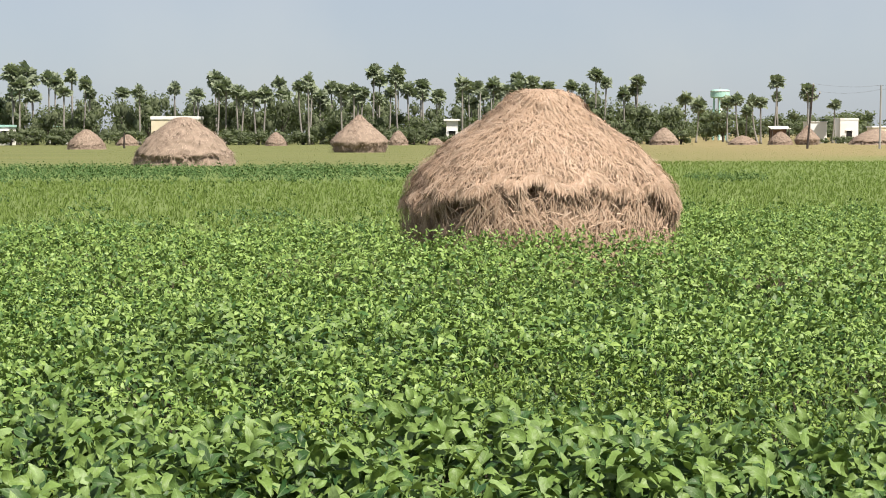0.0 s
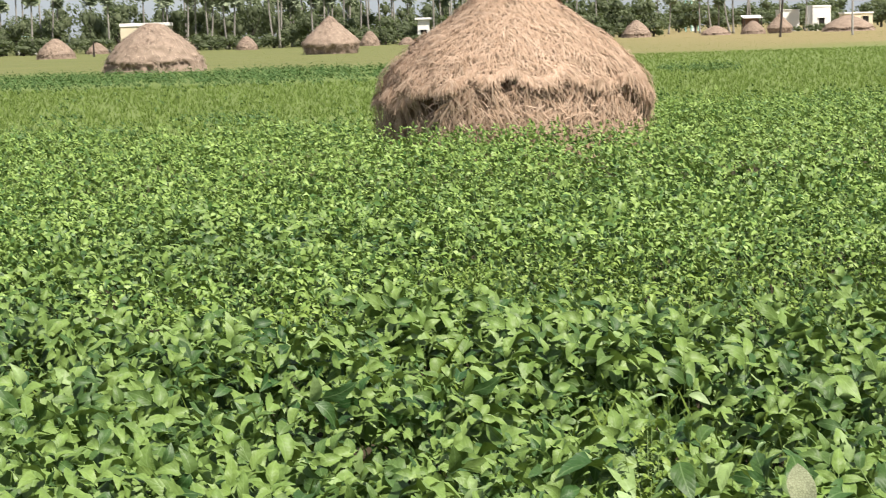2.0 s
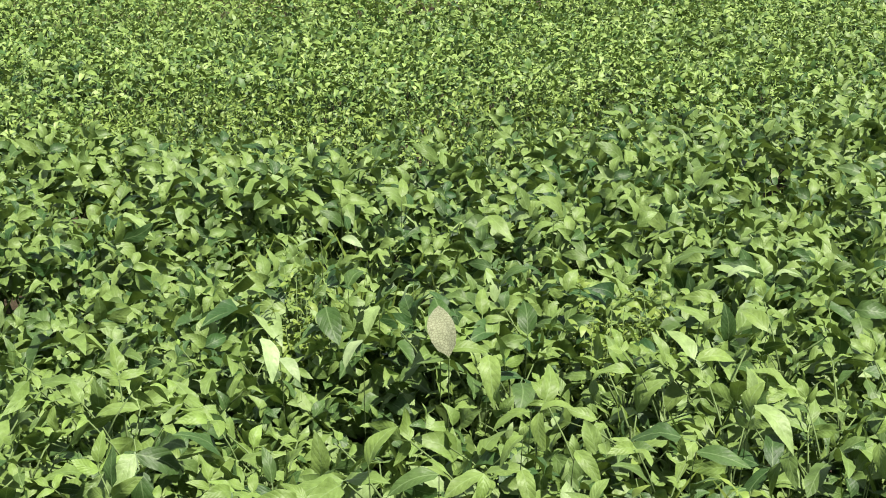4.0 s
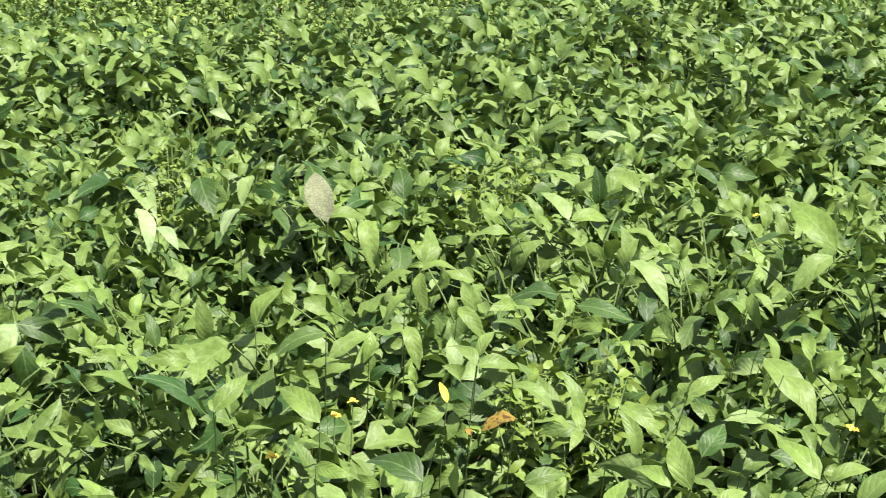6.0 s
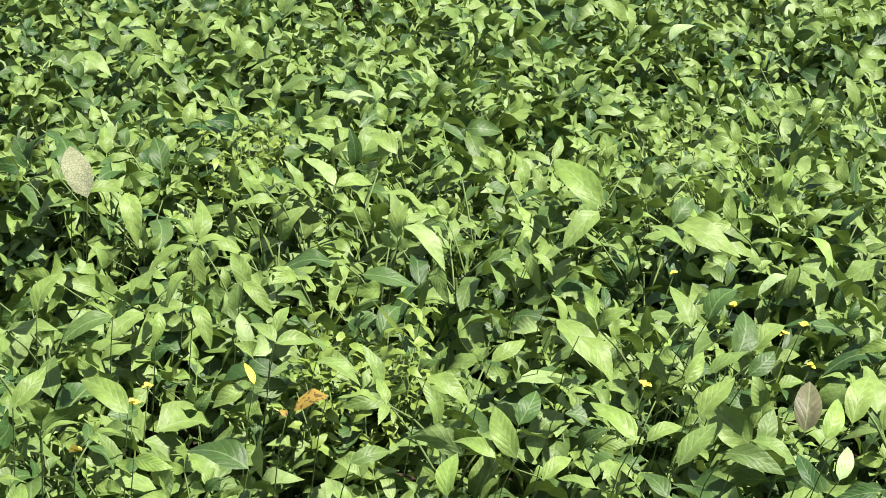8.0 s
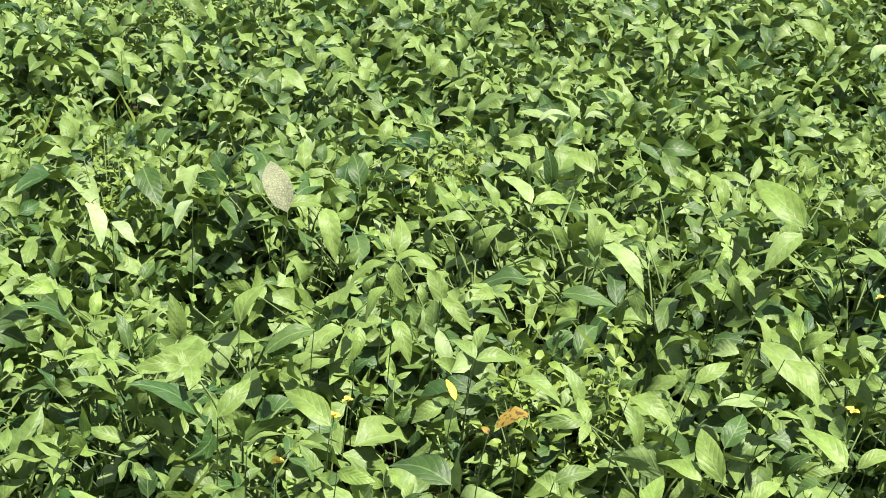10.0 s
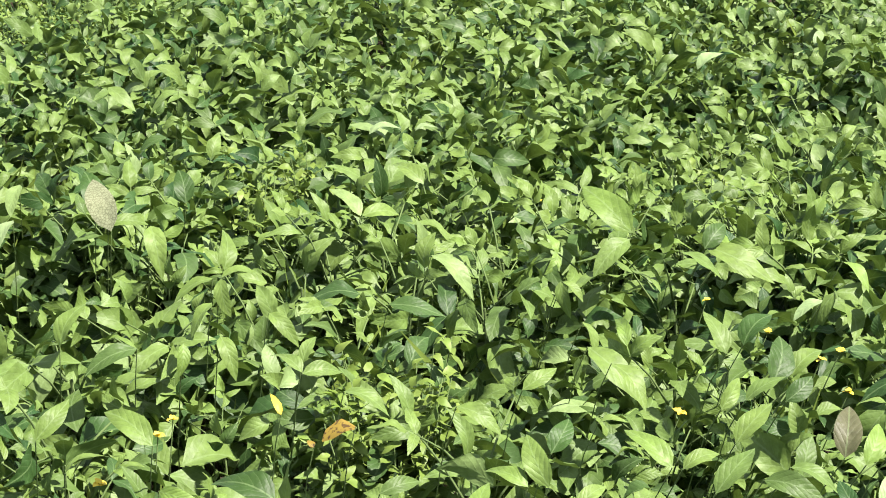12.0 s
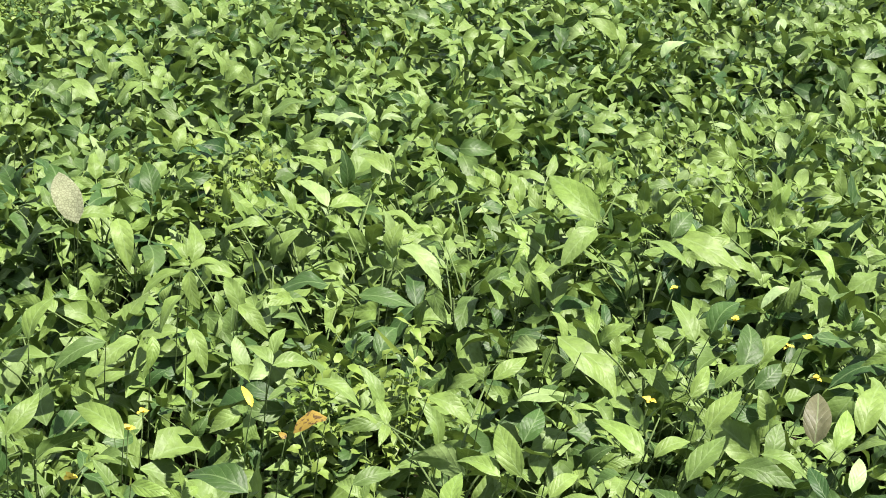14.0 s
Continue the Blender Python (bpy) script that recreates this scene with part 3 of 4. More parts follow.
PALMS_MID_WEST = [  # x, y, height of the crown's middle, crown radius
    (-41.2, 273.9, 8.6, 1.10),
    (-38.0, 272.4, 7.6, 1.30),
    (-34.8, 273.0, 10.2, 1.40),
    (-33.0, 263.0, 8.4, 1.35),
    (-32.0, 263.5, 8.7, 1.25),
    (-30.4, 262.6, 8.0, 1.25),
    (-29.6, 264.8, 7.3, 1.16),
    (-27.5, 259.3, 7.2, 1.23),
    (-25.9, 260.0, 7.5, 1.24),
    (-26.1, 283.9, 9.7, 1.25),
    (-25.2, 283.8, 8.0, 1.25),
    (-21.1, 260.7, 8.6, 1.14),
    (-19.3, 255.7, 9.3, 1.22),
    (-19.2, 261.1, 8.3, 1.15),
    (-19.0, 276.0, 7.5, 1.21),
    (-17.4, 278.4, 8.8, 1.32),
    (-14.6, 255.7, 7.9, 1.12),
    (-15.2, 272.3, 7.1, 1.20),
    (-12.7, 255.0, 7.9, 1.12),
]
PALMS_MID_EAST = [  # x, y, height of the crown's middle, crown radius
    (-12.8, 270.5, 7.1, 1.19),
    (-10.6, 274.2, 11.1, 1.60),
    (-10.1, 284.6, 10.2, 1.35),
    (-7.0, 262.8, 10.4, 1.54),
    (-7.0, 279.1, 9.5, 1.33),
    (-3.2, 281.1, 9.2, 1.44),
    (-0.6, 282.7, 7.7, 1.24),
    (2.8, 255.1, 8.9, 1.40),
    (3.9, 269.1, 8.5, 1.28),
    (5.6, 284.4, 9.0, 1.25),
    (7.6, 267.0, 8.9, 1.37),
    (8.5, 279.4, 8.1, 1.23),
    (9.5, 271.4, 8.2, 1.19),
    (11.6, 278.1, 10.1, 1.42),
    (11.5, 269.5, 8.7, 1.28),
    (12.8, 255.9, 8.9, 1.31),
    (15.2, 257.6, 8.4, 1.13),
    (18.7, 258.3, 8.5, 1.13),
    (20.9, 262.5, 8.1, 1.15),
]
PALMS_EAST = [  # x, y, height of the crown's middle, crown radius
    (24.4, 283.9, 11.0, 1.35),
    (25.1, 274.0, 9.5, 1.10),
    (28.4, 279.5, 7.8, 1.33),
    (29.7, 272.0, 9.7, 1.19),
    (29.6, 274.1, 8.4, 1.20),
    (41.2, 302.5, 7.5, 1.44),
    (44.1, 307.1, 6.5, 1.35),
    (48.9, 306.5, 6.9, 1.35),
    (49.8, 303.0, 7.4, 1.33),
    (46.7, 273.8, 5.0, 1.10),
    (49.3, 284.4, 6.7, 1.14),
    (48.4, 271.4, 6.4, 1.09),
    (54.7, 291.9, 10.2, 1.39),
    (56.6, 301.8, 7.8, 0.99),
    (55.7, 272.0, 8.2, 1.29),
    (57.2, 277.5, 7.3, 1.02),
    (62.6, 284.6, 6.3, 1.15),
]
for x, y, z, r in PALMS_WEST + PALMS_MID_WEST + PALMS_MID_EAST + PALMS_EAST:
    palm(x, y, z, r, rng)
for x in np.linspace(-38, 15, 22):
    palm(x + rng.uniform(-1, 1), rng.uniform(268, 292), rng.uniform(6.4, 8.4), rng.uniform(1.1, 1.4), rng)


# ---- broad-leaved trees and scrub along the horizon ----
def tree_crown(rng, count, leaf):
    """A crown about 1 m in radius of many small leaf clumps, uneven and with gaps."""
    lobes = [np.r_[rng.normal(0, 0.42, 2), rng.uniform(-0.35, 0.5), rng.uniform(0.28, 0.52)] for _ in range(11)]
    verts, faces = [], []
    ball = bmesh.new()
    bmesh.ops.create_icosphere(ball, subdivisions=1, radius=1.0)
    ball_v = np.array([tuple(v.co) for v in ball.verts])
    ball_f = [tuple(v.index for v in f.verts) for f in ball.faces]
    ball.free()
    for lx, ly, lz, lr in lobes[:8]:
        n = len(verts)
        verts += list(ball_v * (lr * 0.55 * rng.uniform(0.8, 1.12, (len(ball_v), 1))) + (lx, ly, lz))
        faces += [(n + a, n + b, n + c, n + c) for a, b, c in ball_f]
    for _ in range(count):
        lx, ly, lz, lr = lobes[rng.randint(len(lobes))]
        d = rng.normal(size=3)
        d /= np.linalg.norm(d)
        p = np.array([lx, ly, lz]) + d * lr * rng.uniform(0.6, 1.08)
        out = d + rng.normal(0, 0.33, 3)
        u = np.cross(out, rng.normal(size=3))
        u /= np.linalg.norm(u) + 1e-9
        w = np.cross(out, u)
        w /= np.linalg.norm(w) + 1e-9
        s = leaf * rng.uniform(0.6, 1.5)
        n = len(verts)
        verts += [p - u * s, p + w * s * 0.55, p + u * s, p - w * s * 0.55]
        faces += [(n, n + 1, n + 2, n + 2), (n, n + 2, n + 3, n + 3)]
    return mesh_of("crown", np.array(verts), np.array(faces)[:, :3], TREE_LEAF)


CROWNS = [tree_crown(rng, 820, 0.068) for _ in range(6)]


def broad_tree(x, y, wide, height, rng, label="green bushy tree in the tree line, paled for haze"):
    root = new("tree")
    root.location = (x, y, 0)
    tagged(root, label, "tree", "trees along the horizon")
    mid = height * (0.48 if height > 4 else 0.40)
    bm = bmesh.new()
    tube(bm, [(0, 0, 0), (0.05, 0, mid * 0.5), (0, 0.05, mid)], [0.22, 0.16, 0.08], 7)
    for k in range(5):
        a = k * 1.26 + rng.uniform(-0.3, 0.3)
        tube(bm, [(0, 0, mid * 0.4), (math.cos(a) * wide * 0.25, math.sin(a) * wide * 0.25, mid * 0.75), (math.cos(a) * wide * 0.5, math.sin(a) * wide * 0.5, mid * 1.15)], [0.10, 0.07, 0.03], 5)
    part("trunk", bm, BARK_DARK, root, "forked dark trunk and limbs")
    m = Matrix.Translation((0, 0, mid)) @ Matrix.Rotation(rng.uniform(0, 6.28), 4, "Z") @ Matrix.Diagonal((wide * 1.1, wide * 1.1, height * 0.56, 1))
    piece("crown", CROWNS[rng.randint(len(CROWNS))], root, m)


for x in np.arange(-88, 34, 2.3):
    near = rng.uniform(262, 278)
    if -46 < x < -33:
        near = rng.uniform(269, 280)
    low = 5.4 if -12 < x < 6 else (5.6 if -66 < x < -48 else 7.2)
    broad_tree(x + rng.uniform(-1, 1), near, rng.uniform(2.0, 3.2), low + rng.uniform(-1.2, 1.0), rng)
for x in np.arange(-90, 34, 5.0):
    broad_tree(x + rng.uniform(-1, 1), rng.uniform(288, 305), rng.uniform(2.6, 3.9), rng.uniform(7.4, 9.4), rng)
for x in np.arange(-86, 34, 2.1):
    if -44.5 < x < -33.5 or -66.5 < x < -61.5:
        continue
    broad_tree(x + rng.uniform(-1, 1), rng.uniform(256, 261), rng.uniform(1.7, 2.6), rng.uniform(2.0, 3.6), rng, "low olive-green scrub bush at the field edge")
for x in np.arange(-67.2, -61, 1.5):
    broad_tree(x + rng.uniform(-0.4, 0.4), rng.uniform(252, 254), rng.uniform(1.3, 1.8), rng.uniform(2.0, 2.5), rng, "low olive-green scrub bush in front of a pale house")
for x in (0.4, 1.9, 3.0):
    broad_tree(x, rng.uniform(252, 254), rng.uniform(1.0, 1.4), rng.uniform(1.7, 2.2), rng, "low olive-green scrub bush in front of a hut")
for x in np.arange(59.5, 69, 1.6):
    broad_tree(x + rng.uniform(-0.4, 0.4), rng.uniform(276, 280), rng.uniform(0.9, 1.3), rng.uniform(1.0, 1.6), rng, "low hedge bush in front of a village house")
for x in np.arange(34, 120, 3.6):
    broad_tree(x + rng.uniform(-1.5, 1.5), rng.uniform(330, 372), rng.uniform(2.6, 4.2), rng.uniform(5.0, 6.6), rng)
for x in np.arange(30, 130, 6.0):
    broad_tree(x + rng.uniform(-2, 2), rng.uniform(430, 470), rng.uniform(4, 6), rng.uniform(6.5, 8.6), rng)


# ---- buildings, tower and poles ----
def house(x0, x1, y, depth, height, wall, roof, label, openings=2, overhang=0.3, parapet=0.25):
    root = new("house")
    root.location = (x0, y, 0)
    tagged(root, label, "house", "buildings at the tree line")
    w = x1 - x0
    bm = bmesh.new()
    for a, b in (((0, 0), (w, 0.22)), ((0, depth - 0.22), (w, depth)), ((0, 0.22), (0.22, depth - 0.22)), ((w - 0.22, 0.22), (w, depth - 0.22))):
        box(bm, a[0], a[1], 0, b[0], b[1], height)
    part("wall", bm, wall, root, "lime-washed masonry wall")
    bm = bmesh.new()
    box(bm, -overhang, -overhang, height, w + overhang, depth + overhang, height + parapet, 0.04)
    part("roof", bm, roof, root, "flat slab roof")
    for k in range(openings):
        cx = w * (k + 0.5) / openings
        is_door = k == 0
        z0, z1 = (0.0, 2.0) if is_door else (1.0, 2.1)
        # solid panel on the wall; the unlit inside is put into its colour
        bm = bmesh.new()
        box(bm, cx - 0.45, -0.06, z0, cx + 0.45, -0.01, z1, 0.015)
        fr = part("door" if is_door else "window", bm, DARK_VOID, root, "near-black panel in place of an unlit opening")
        bm = bmesh.new()
        box(bm, cx - 0.60, -0.20, z1, cx + 0.60, -0.003, z1 + 0.08)
        part("sill", bm, wall, fr)
    return root


house(-42.9, -36.0, 262, 5, 3.72, CREAM, WHITEWASH, "long low cream-walled building with a white roof parapet", 4, 0.12, 0.5)
house(-65.3, -62.6, 257.0, 4, 2.6, WHITEWASH, AQUA, "small pale house half hidden by palms", 2, 0.15, 0.35)
house(-62.5, -59.6, 283, 4, 2.7, WHITEWASH, AQUA, "small pale green shed behind the trees", 1)
house(0.5, 2.2, 256, 3, 3.4, WHITEWASH, WHITEWASH, "narrow whitewashed hut under dark trees", 1, 0.4, 0.3)
house(58.9, 61.9, 287, 4, 3.35, WHITEWASH, WHITEWASH, "low whitewashed village house", 0, 0.12, 0.15)
house(63.6, 66.5, 285, 4, 3.7, WHITEWASH, WHITEWASH, "white flat-roofed village house", 1, 0.06, 0.3)
house(70.0, 74.5, 290, 4, 2.5, CREAM, WHITEWASH, "pale flat-roofed house at the village edge", 2, 0.15)


def shelter(x, y, w, d, h):
    root = new("shelter")
    root.location = (x, y, 0)
    tagged(root, "open field shelter with a white sheet roof", "shelter")
    bm = bmesh.new()
    bmesh.ops.create_grid(bm, x_segments=8, y_segments=2, size=0.5, matrix=Matrix.LocRotScale((w / 2, d / 2, h), Euler((radians(8), 0, 0)), (w + 0.4, d + 0.4, 1)))
    bmesh.ops.solidify(bm, geom=bm.faces[:], thickness=0.10)
    part("roof", bm, WHITEWASH, root)
    for px, py in ((0, 0), (w, 0), (0, d), (w, d)):
        bm = bmesh.new()
        tube(bm, [(px, py, 0), (px, py, h)], [0.08, 0.07], 6)
        part("post", bm, POLE, root)
    bm = bmesh.new()
    box(bm, 0.1, d - 0.1, 0, w - 0.1, d, h - 0.2)
    part("back_wall", bm, ROOF_BROWN, root, "brown plaited back wall")


shelter(46.6, 252, 2.4, 2.0, 2.45)


def water_tower(x, y):
    root = new("water_tower")
    root.location = (x, y, 0)
    tagged(root, "aqua-green concrete water tower above the village trees", "water tower")
    bm = bmesh.new()
    tube(bm, [(0, 0, 9.9), (0, 0, 10.15), (0, 0, 11.5), (0, 0, 11.8), (0, 0, 12.0)], [1.7, 2.25, 2.25, 2.1, 0.5], 28)
    tank = part("tank", bm, AQUA, root, "round aqua-painted tank")
    bm = bmesh.new()
    tube(bm, [(0, 0, 11.45), (0, 0, 11.57)], [2.36, 2.36], 28)
    part("rim", bm, WHITEWASH, tank)
    bm = bmesh.new()
    tube(bm, [(0, 0, 11.9), (0, 0, 12.5)], [0.12, 0.10], 8)
    part("vent", bm, CONCRETE, tank)
    for k in range(6):
        a = k * math.tau / 6 + 0.3
        bm = bmesh.new()
        tube(bm, [(1.75 * math.cos(a), 1.75 * math.sin(a), 0), (1.6 * math.cos(a), 1.6 * math.sin(a), 10.0)], [0.22, 0.18], 8)
        part("leg", bm, AQUA, root)
    for z in (3.2, 6.6):
        bm = bmesh.new()
        for k in range(6):
            a, b = k * math.tau / 6 + 0.3, (k + 1) * math.tau / 6 + 0.3
            tube(bm, [(1.7 * math.cos(a), 1.7 * math.sin(a), z), (1.7 * math.cos(b), 1.7 * math.sin(b), z)], [0.13, 0.13], 6)
        part("ring_beam", bm, AQUA, root)
    bm = bmesh.new()
    tube(bm, [(0, 0, 0), (0, 0, 10)], [0.55, 0.55], 12)
    part("stair_shaft", bm, WHITEWASH, root, "pale central shaft")


water_tower(65.3, 420)


def power_pole(x, y, height, lean, material, arms, label):
    root = new("power_pole")
    root.location = (x, y, 0)
    tagged(root, label, "utility pole", "poles across the fields")
    bm = bmesh.new()
    tube(bm, [(-lean, 0, 0), (-lean * 0.5, 0, height * 0.5), (0, 0, height)], [0.13, 0.10, 0.065], 8)
    part("mast", bm, material, root)
    if arms:
        bm = bmesh.new()
        for s in (-1, 1):
            tube(bm, [(0, 0, height - 1.35), (s * 0.45, 0, height - 1.25), (s * 0.68, 0, height - 0.85)], [0.06, 0.06, 0.05], 6)
        arm = part("crossarm", bm, POLE, root, "bent steel crossarm")
        for px, pz in ((-0.68, height - 0.85), (0.68, height - 0.85), (0, height)):
            bm = bmesh.new()
            tube(bm, [(px, 0, pz - 0.02), (px, 0, pz + 0.06), (px, 0, pz + 0.12), (px, 0, pz + 0.22)], [0.05, 0.10, 0.07, 0.03], 8)
            part("insulator", bm, CONCRETE, arm)
    return root


power_pole(38.1, 183.4, 6.55, 0.55, POLE, True, "dark leaning power pole with bent crossarm")
power_pole(44.8, 182.3, 6.5, 0.05, CONCRETE, False, "straight grey concrete power pole on the stubble")
power_pole(4.2, 200.0, 6.15, 0.0, CONCRETE, False, "pale concrete pole behind the straw stack")
power_pole(6.0, 220.0, 5.9, 0.0, CONCRETE, False, "pale concrete pole by the tree line")
power_pole(-35.8, 200.0, 1.7, 0.0, POLE, False, "short dark post in the stubble field")


def wire(a, b, sag):
    bm = bmesh.new()
    pts = [tuple(Vector(a).lerp(Vector(b), t) - Vector((0, 0, sag * 4 * t * (1 - t)))) for t in np.linspace(0, 1, 13)]
    tube(bm, pts, [0.009] * 13, 5)
    me = bpy.data.meshes.new("power_line")
    bm.to_mesh(me)
    bm.free()
    me.materials.append(WIRE)
    tagged(new("power_line", me), "thin slack overhead power line", "power line", "lines between the poles")


wire((38.1, 183.4, 6.7), (44.8, 182.3, 6.5), 0.25)
wire((38.78, 183.4, 5.9), (44.8, 182.3, 6.1), 0.3)
wire((44.8, 182.3, 6.5), (75, 178, 6.6), 0.8)
wire((44.8, 182.3, 6.1), (75, 178, 6.2), 0.8)


# ---- crops ----
HIGH = [leaf_shape(7, 0.33 + 0.05 * (s % 4), 0.06 + 0.12 * (s % 3), 0.04 + 0.09 * (s % 5), 1.0, s, 2) for s in range(16)]
FILL = [leaf_shape(5, 0.42 + 0.05 * s, 0.02 + 0.12 * s, 0.05 + 0.10 * s, 0.9, s + 40) for s in range(4)]
MIDDLE = [leaf_shape(6, 0.38 + 0.04 * s, 0.02 + 0.07 * s, 0.05 + 0.09 * s, 1.0, s) for s in range(6)]
SMALL = [leaf_shape(3, 0.46, 0.10 + 0.1 * s, 0.15 + 0.1 * s, 0.5, s) for s in range(3)]
LOW = [leaf_shape(2, 0.56, 0.10 + 0.1 * s, 0.15 + 0.1 * s, 0.5, s) for s in range(3)]

# leaves that stand out of the crop, flowers and weeds
SPRIGS_A = [  # kind, foot of the leaflet, its run to the tip
    ("b", 1.334, 3.591, 0.500, -0.032, 0.081, 0.051),
    ("b", 1.337, 3.590, 0.500, 0.091, 0.001, 0.009),
    ("b", 0.944, 3.360, 0.500, 0.035, 0.052, 0.072),
    ("b", 0.924, 3.317, 0.500, 0.076, 0.006, 0.014),
    ("b", 0.907, 3.319, 0.500, -0.078, -0.003, -0.026),
    ("b", 0.921, 3.311, 0.500, -0.004, -0.048, -0.060),
    ("b", 0.548, 3.075, 0.500, 0.050, 0.044, 0.066),
    ("m", 0.870, 2.756, 0.500, -0.026, 0.058, 0.033),
    ("m", 0.868, 2.751, 0.500, 0.071, -0.001, -0.001),
    ("m", 0.886, 2.796, 0.500, 0.030, 0.027, 0.041),
    ("b", 0.561, 2.575, 0.500, -0.046, 0.082, 0.038),
    ("b", 0.741, 2.987, 0.500, -0.016, -0.029, -0.045),
    ("b", 0.411, 2.678, 0.500, 0.060, 0.027, 0.046),
    ("b", 0.420, 2.537, 0.500, 0.056, 0.015, 0.026),
    ("b", 0.521, 2.414, 0.500, 0.039, -0.042, -0.004),
]
SPRIGS_B = [  # kind, foot of the leaflet, its run to the tip
    ("b", 1.481, 2.979, 0.500, -0.008, -0.042, -0.054),
    ("b", 1.485, 2.976, 0.500, 0.025, -0.040, -0.020),
    ("b", 1.400, 2.756, 0.500, 0.013, -0.045, -0.041),
    ("b", 1.343, 2.640, 0.500, 0.049, -0.102, -0.069),
    ("m", 1.528, 2.500, 0.500, 0.004, 0.063, 0.062),
    ("b", 1.557, 2.361, 0.500, 0.069, 0.019, 0.044),
    ("b", 1.380, 2.298, 0.500, 0.051, 0.018, 0.038),
    ("b", 1.193, 2.146, 0.500, -0.027, 0.076, 0.046),
    ("b", 1.323, 2.177, 0.500, 0.074, 0.020, 0.046),
    ("m", 1.198, 2.044, 0.500, 0.075, 0.022, 0.047),
    ("b", 1.006, 2.169, 0.500, -0.003, 0.066, 0.059),
    ("b", 0.981, 2.184, 0.500, -0.033, 0.061, 0.024),
    ("m", 1.282, 2.050, 0.500, 0.053, -0.065, -0.007),
    ("b", 1.772, 3.194, 0.500, -0.041, 0.131, 0.090),
    ("b", 1.849, 3.035, 0.500, 0.080, -0.116, -0.045),
]
SPRIGS_C = [  # kind, foot of the leaflet, its run to the tip
    ("w", 2.871, 4.602, 0.500, 0.093, 0.021, 0.054),
    ("w", 3.404, 4.735, 0.500, 0.050, 0.028, 0.053),
    ("b", 1.569, 3.771, 0.500, -0.035, 0.087, 0.054),
    ("w", 1.664, 4.303, 0.500, 0.092, 0.010, 0.027),
    ("w", 1.782, 4.277, 0.500, 0.067, 0.003, 0.013),
    ("d", 1.035, 3.879, 0.500, 0.006, 0.061, 0.065),
    ("d", 1.839, 3.027, 0.500, 0.063, 0.019, 0.044),
    ("p", 0.826, 3.741, 0.500, -0.007, 0.106, 0.102),
    ("o", 1.429, 2.059, 0.500, 0.043, 0.045, 0.065),
    ("y", 0.773, 2.599, 0.500, -0.002, 0.031, 0.028),
    ("s", 0.857, 2.502, 0.500, -0.054, 0.003, -0.010),
    ("s", 0.770, 2.456, 0.500, -0.004, 0.013, 0.009),
    ("d", 1.579, 2.523, 0.500, 0.064, 0.026, 0.052),
    ("d", 0.842, 3.923, 0.500, 0.001, 0.073, 0.074),
    ("b", 1.440, 2.025, 0.500, 0.052, 0.027, 0.049),
]
SPRIGS_D = [  # kind, foot of the leaflet, its run to the tip
    ("b", 1.855, 3.476, 0.500, 0.033, -0.098, -0.050),
    ("m", 1.745, 3.160, 0.500, -0.098, -0.026, -0.054),
    ("b", 1.342, 3.253, 0.500, 0.055, -0.091, -0.044),
    ("d", 0.654, 2.308, 0.500, -0.062, 0.068, 0.033),
    ("b", 0.863, 2.102, 0.500, 0.033, 0.050, 0.044),
    ("d", 1.067, 2.272, 0.500, 0.047, 0.030, 0.036),
    ("b", 1.204, 2.135, 0.500, 0.058, 0.000, 0.024),
    ("m", 1.435, 2.312, 0.500, 0.070, -0.001, 0.031),
    ("d", 1.517, 2.353, 0.500, 0.053, 0.052, 0.055),
    ("d", 1.487, 2.278, 0.500, 0.055, 0.008, 0.029),
    ("b", 1.337, 2.552, 0.500, 0.023, -0.082, -0.043),
    ("b", 0.810, 2.992, 0.500, 0.004, -0.064, -0.045),
    ("d", 1.128, 1.965, 0.500, -0.007, 0.050, 0.028),
    ("m", 1.341, 2.069, 0.500, 0.046, -0.050, -0.009),
    ("b", 1.027, 2.502, 0.500, 0.048, -0.058, -0.023),
]
SPRIGS_E = [  # kind, foot of the leaflet, its run to the tip
    ("w", 1.842, 2.651, 0.500, -0.060, 0.005, -0.025),
    ("m", 1.141, 3.012, 0.500, 0.083, -0.057, -0.013),
    ("m", 0.663, 3.001, 0.500, -0.093, -0.007, -0.023),
    ("w", 1.371, 1.905, 0.500, 0.035, 0.028, 0.033),
    ("m", 1.326, 1.904, 0.500, 0.008, 0.048, 0.032),
    ("b", 1.511, 2.052, 0.500, 0.066, 0.045, 0.058),
    ("m", 1.785, 3.029, 0.500, 0.044, -0.080, -0.032),
    ("b", 0.929, 3.070, 0.500, 0.031, -0.060, -0.035),
    ("b", 0.857, 3.178, 0.500, -0.057, -0.033, -0.036),
    ("b", 2.022, 2.824, 0.500, 0.019, -0.067, -0.031),
    ("b", 1.151, 2.516, 0.500, 0.064, 0.005, 0.026),
    ("m", 0.897, 2.644, 0.500, 0.059, -0.045, -0.014),
    ("b", 1.005, 2.091, 0.500, 0.052, 0.012, 0.027),
    ("m", 0.790, 2.261, 0.500, 0.060, -0.004, 0.015),
    ("b", 1.186, 2.339, 0.500, 0.042, -0.014, 0.007),
]
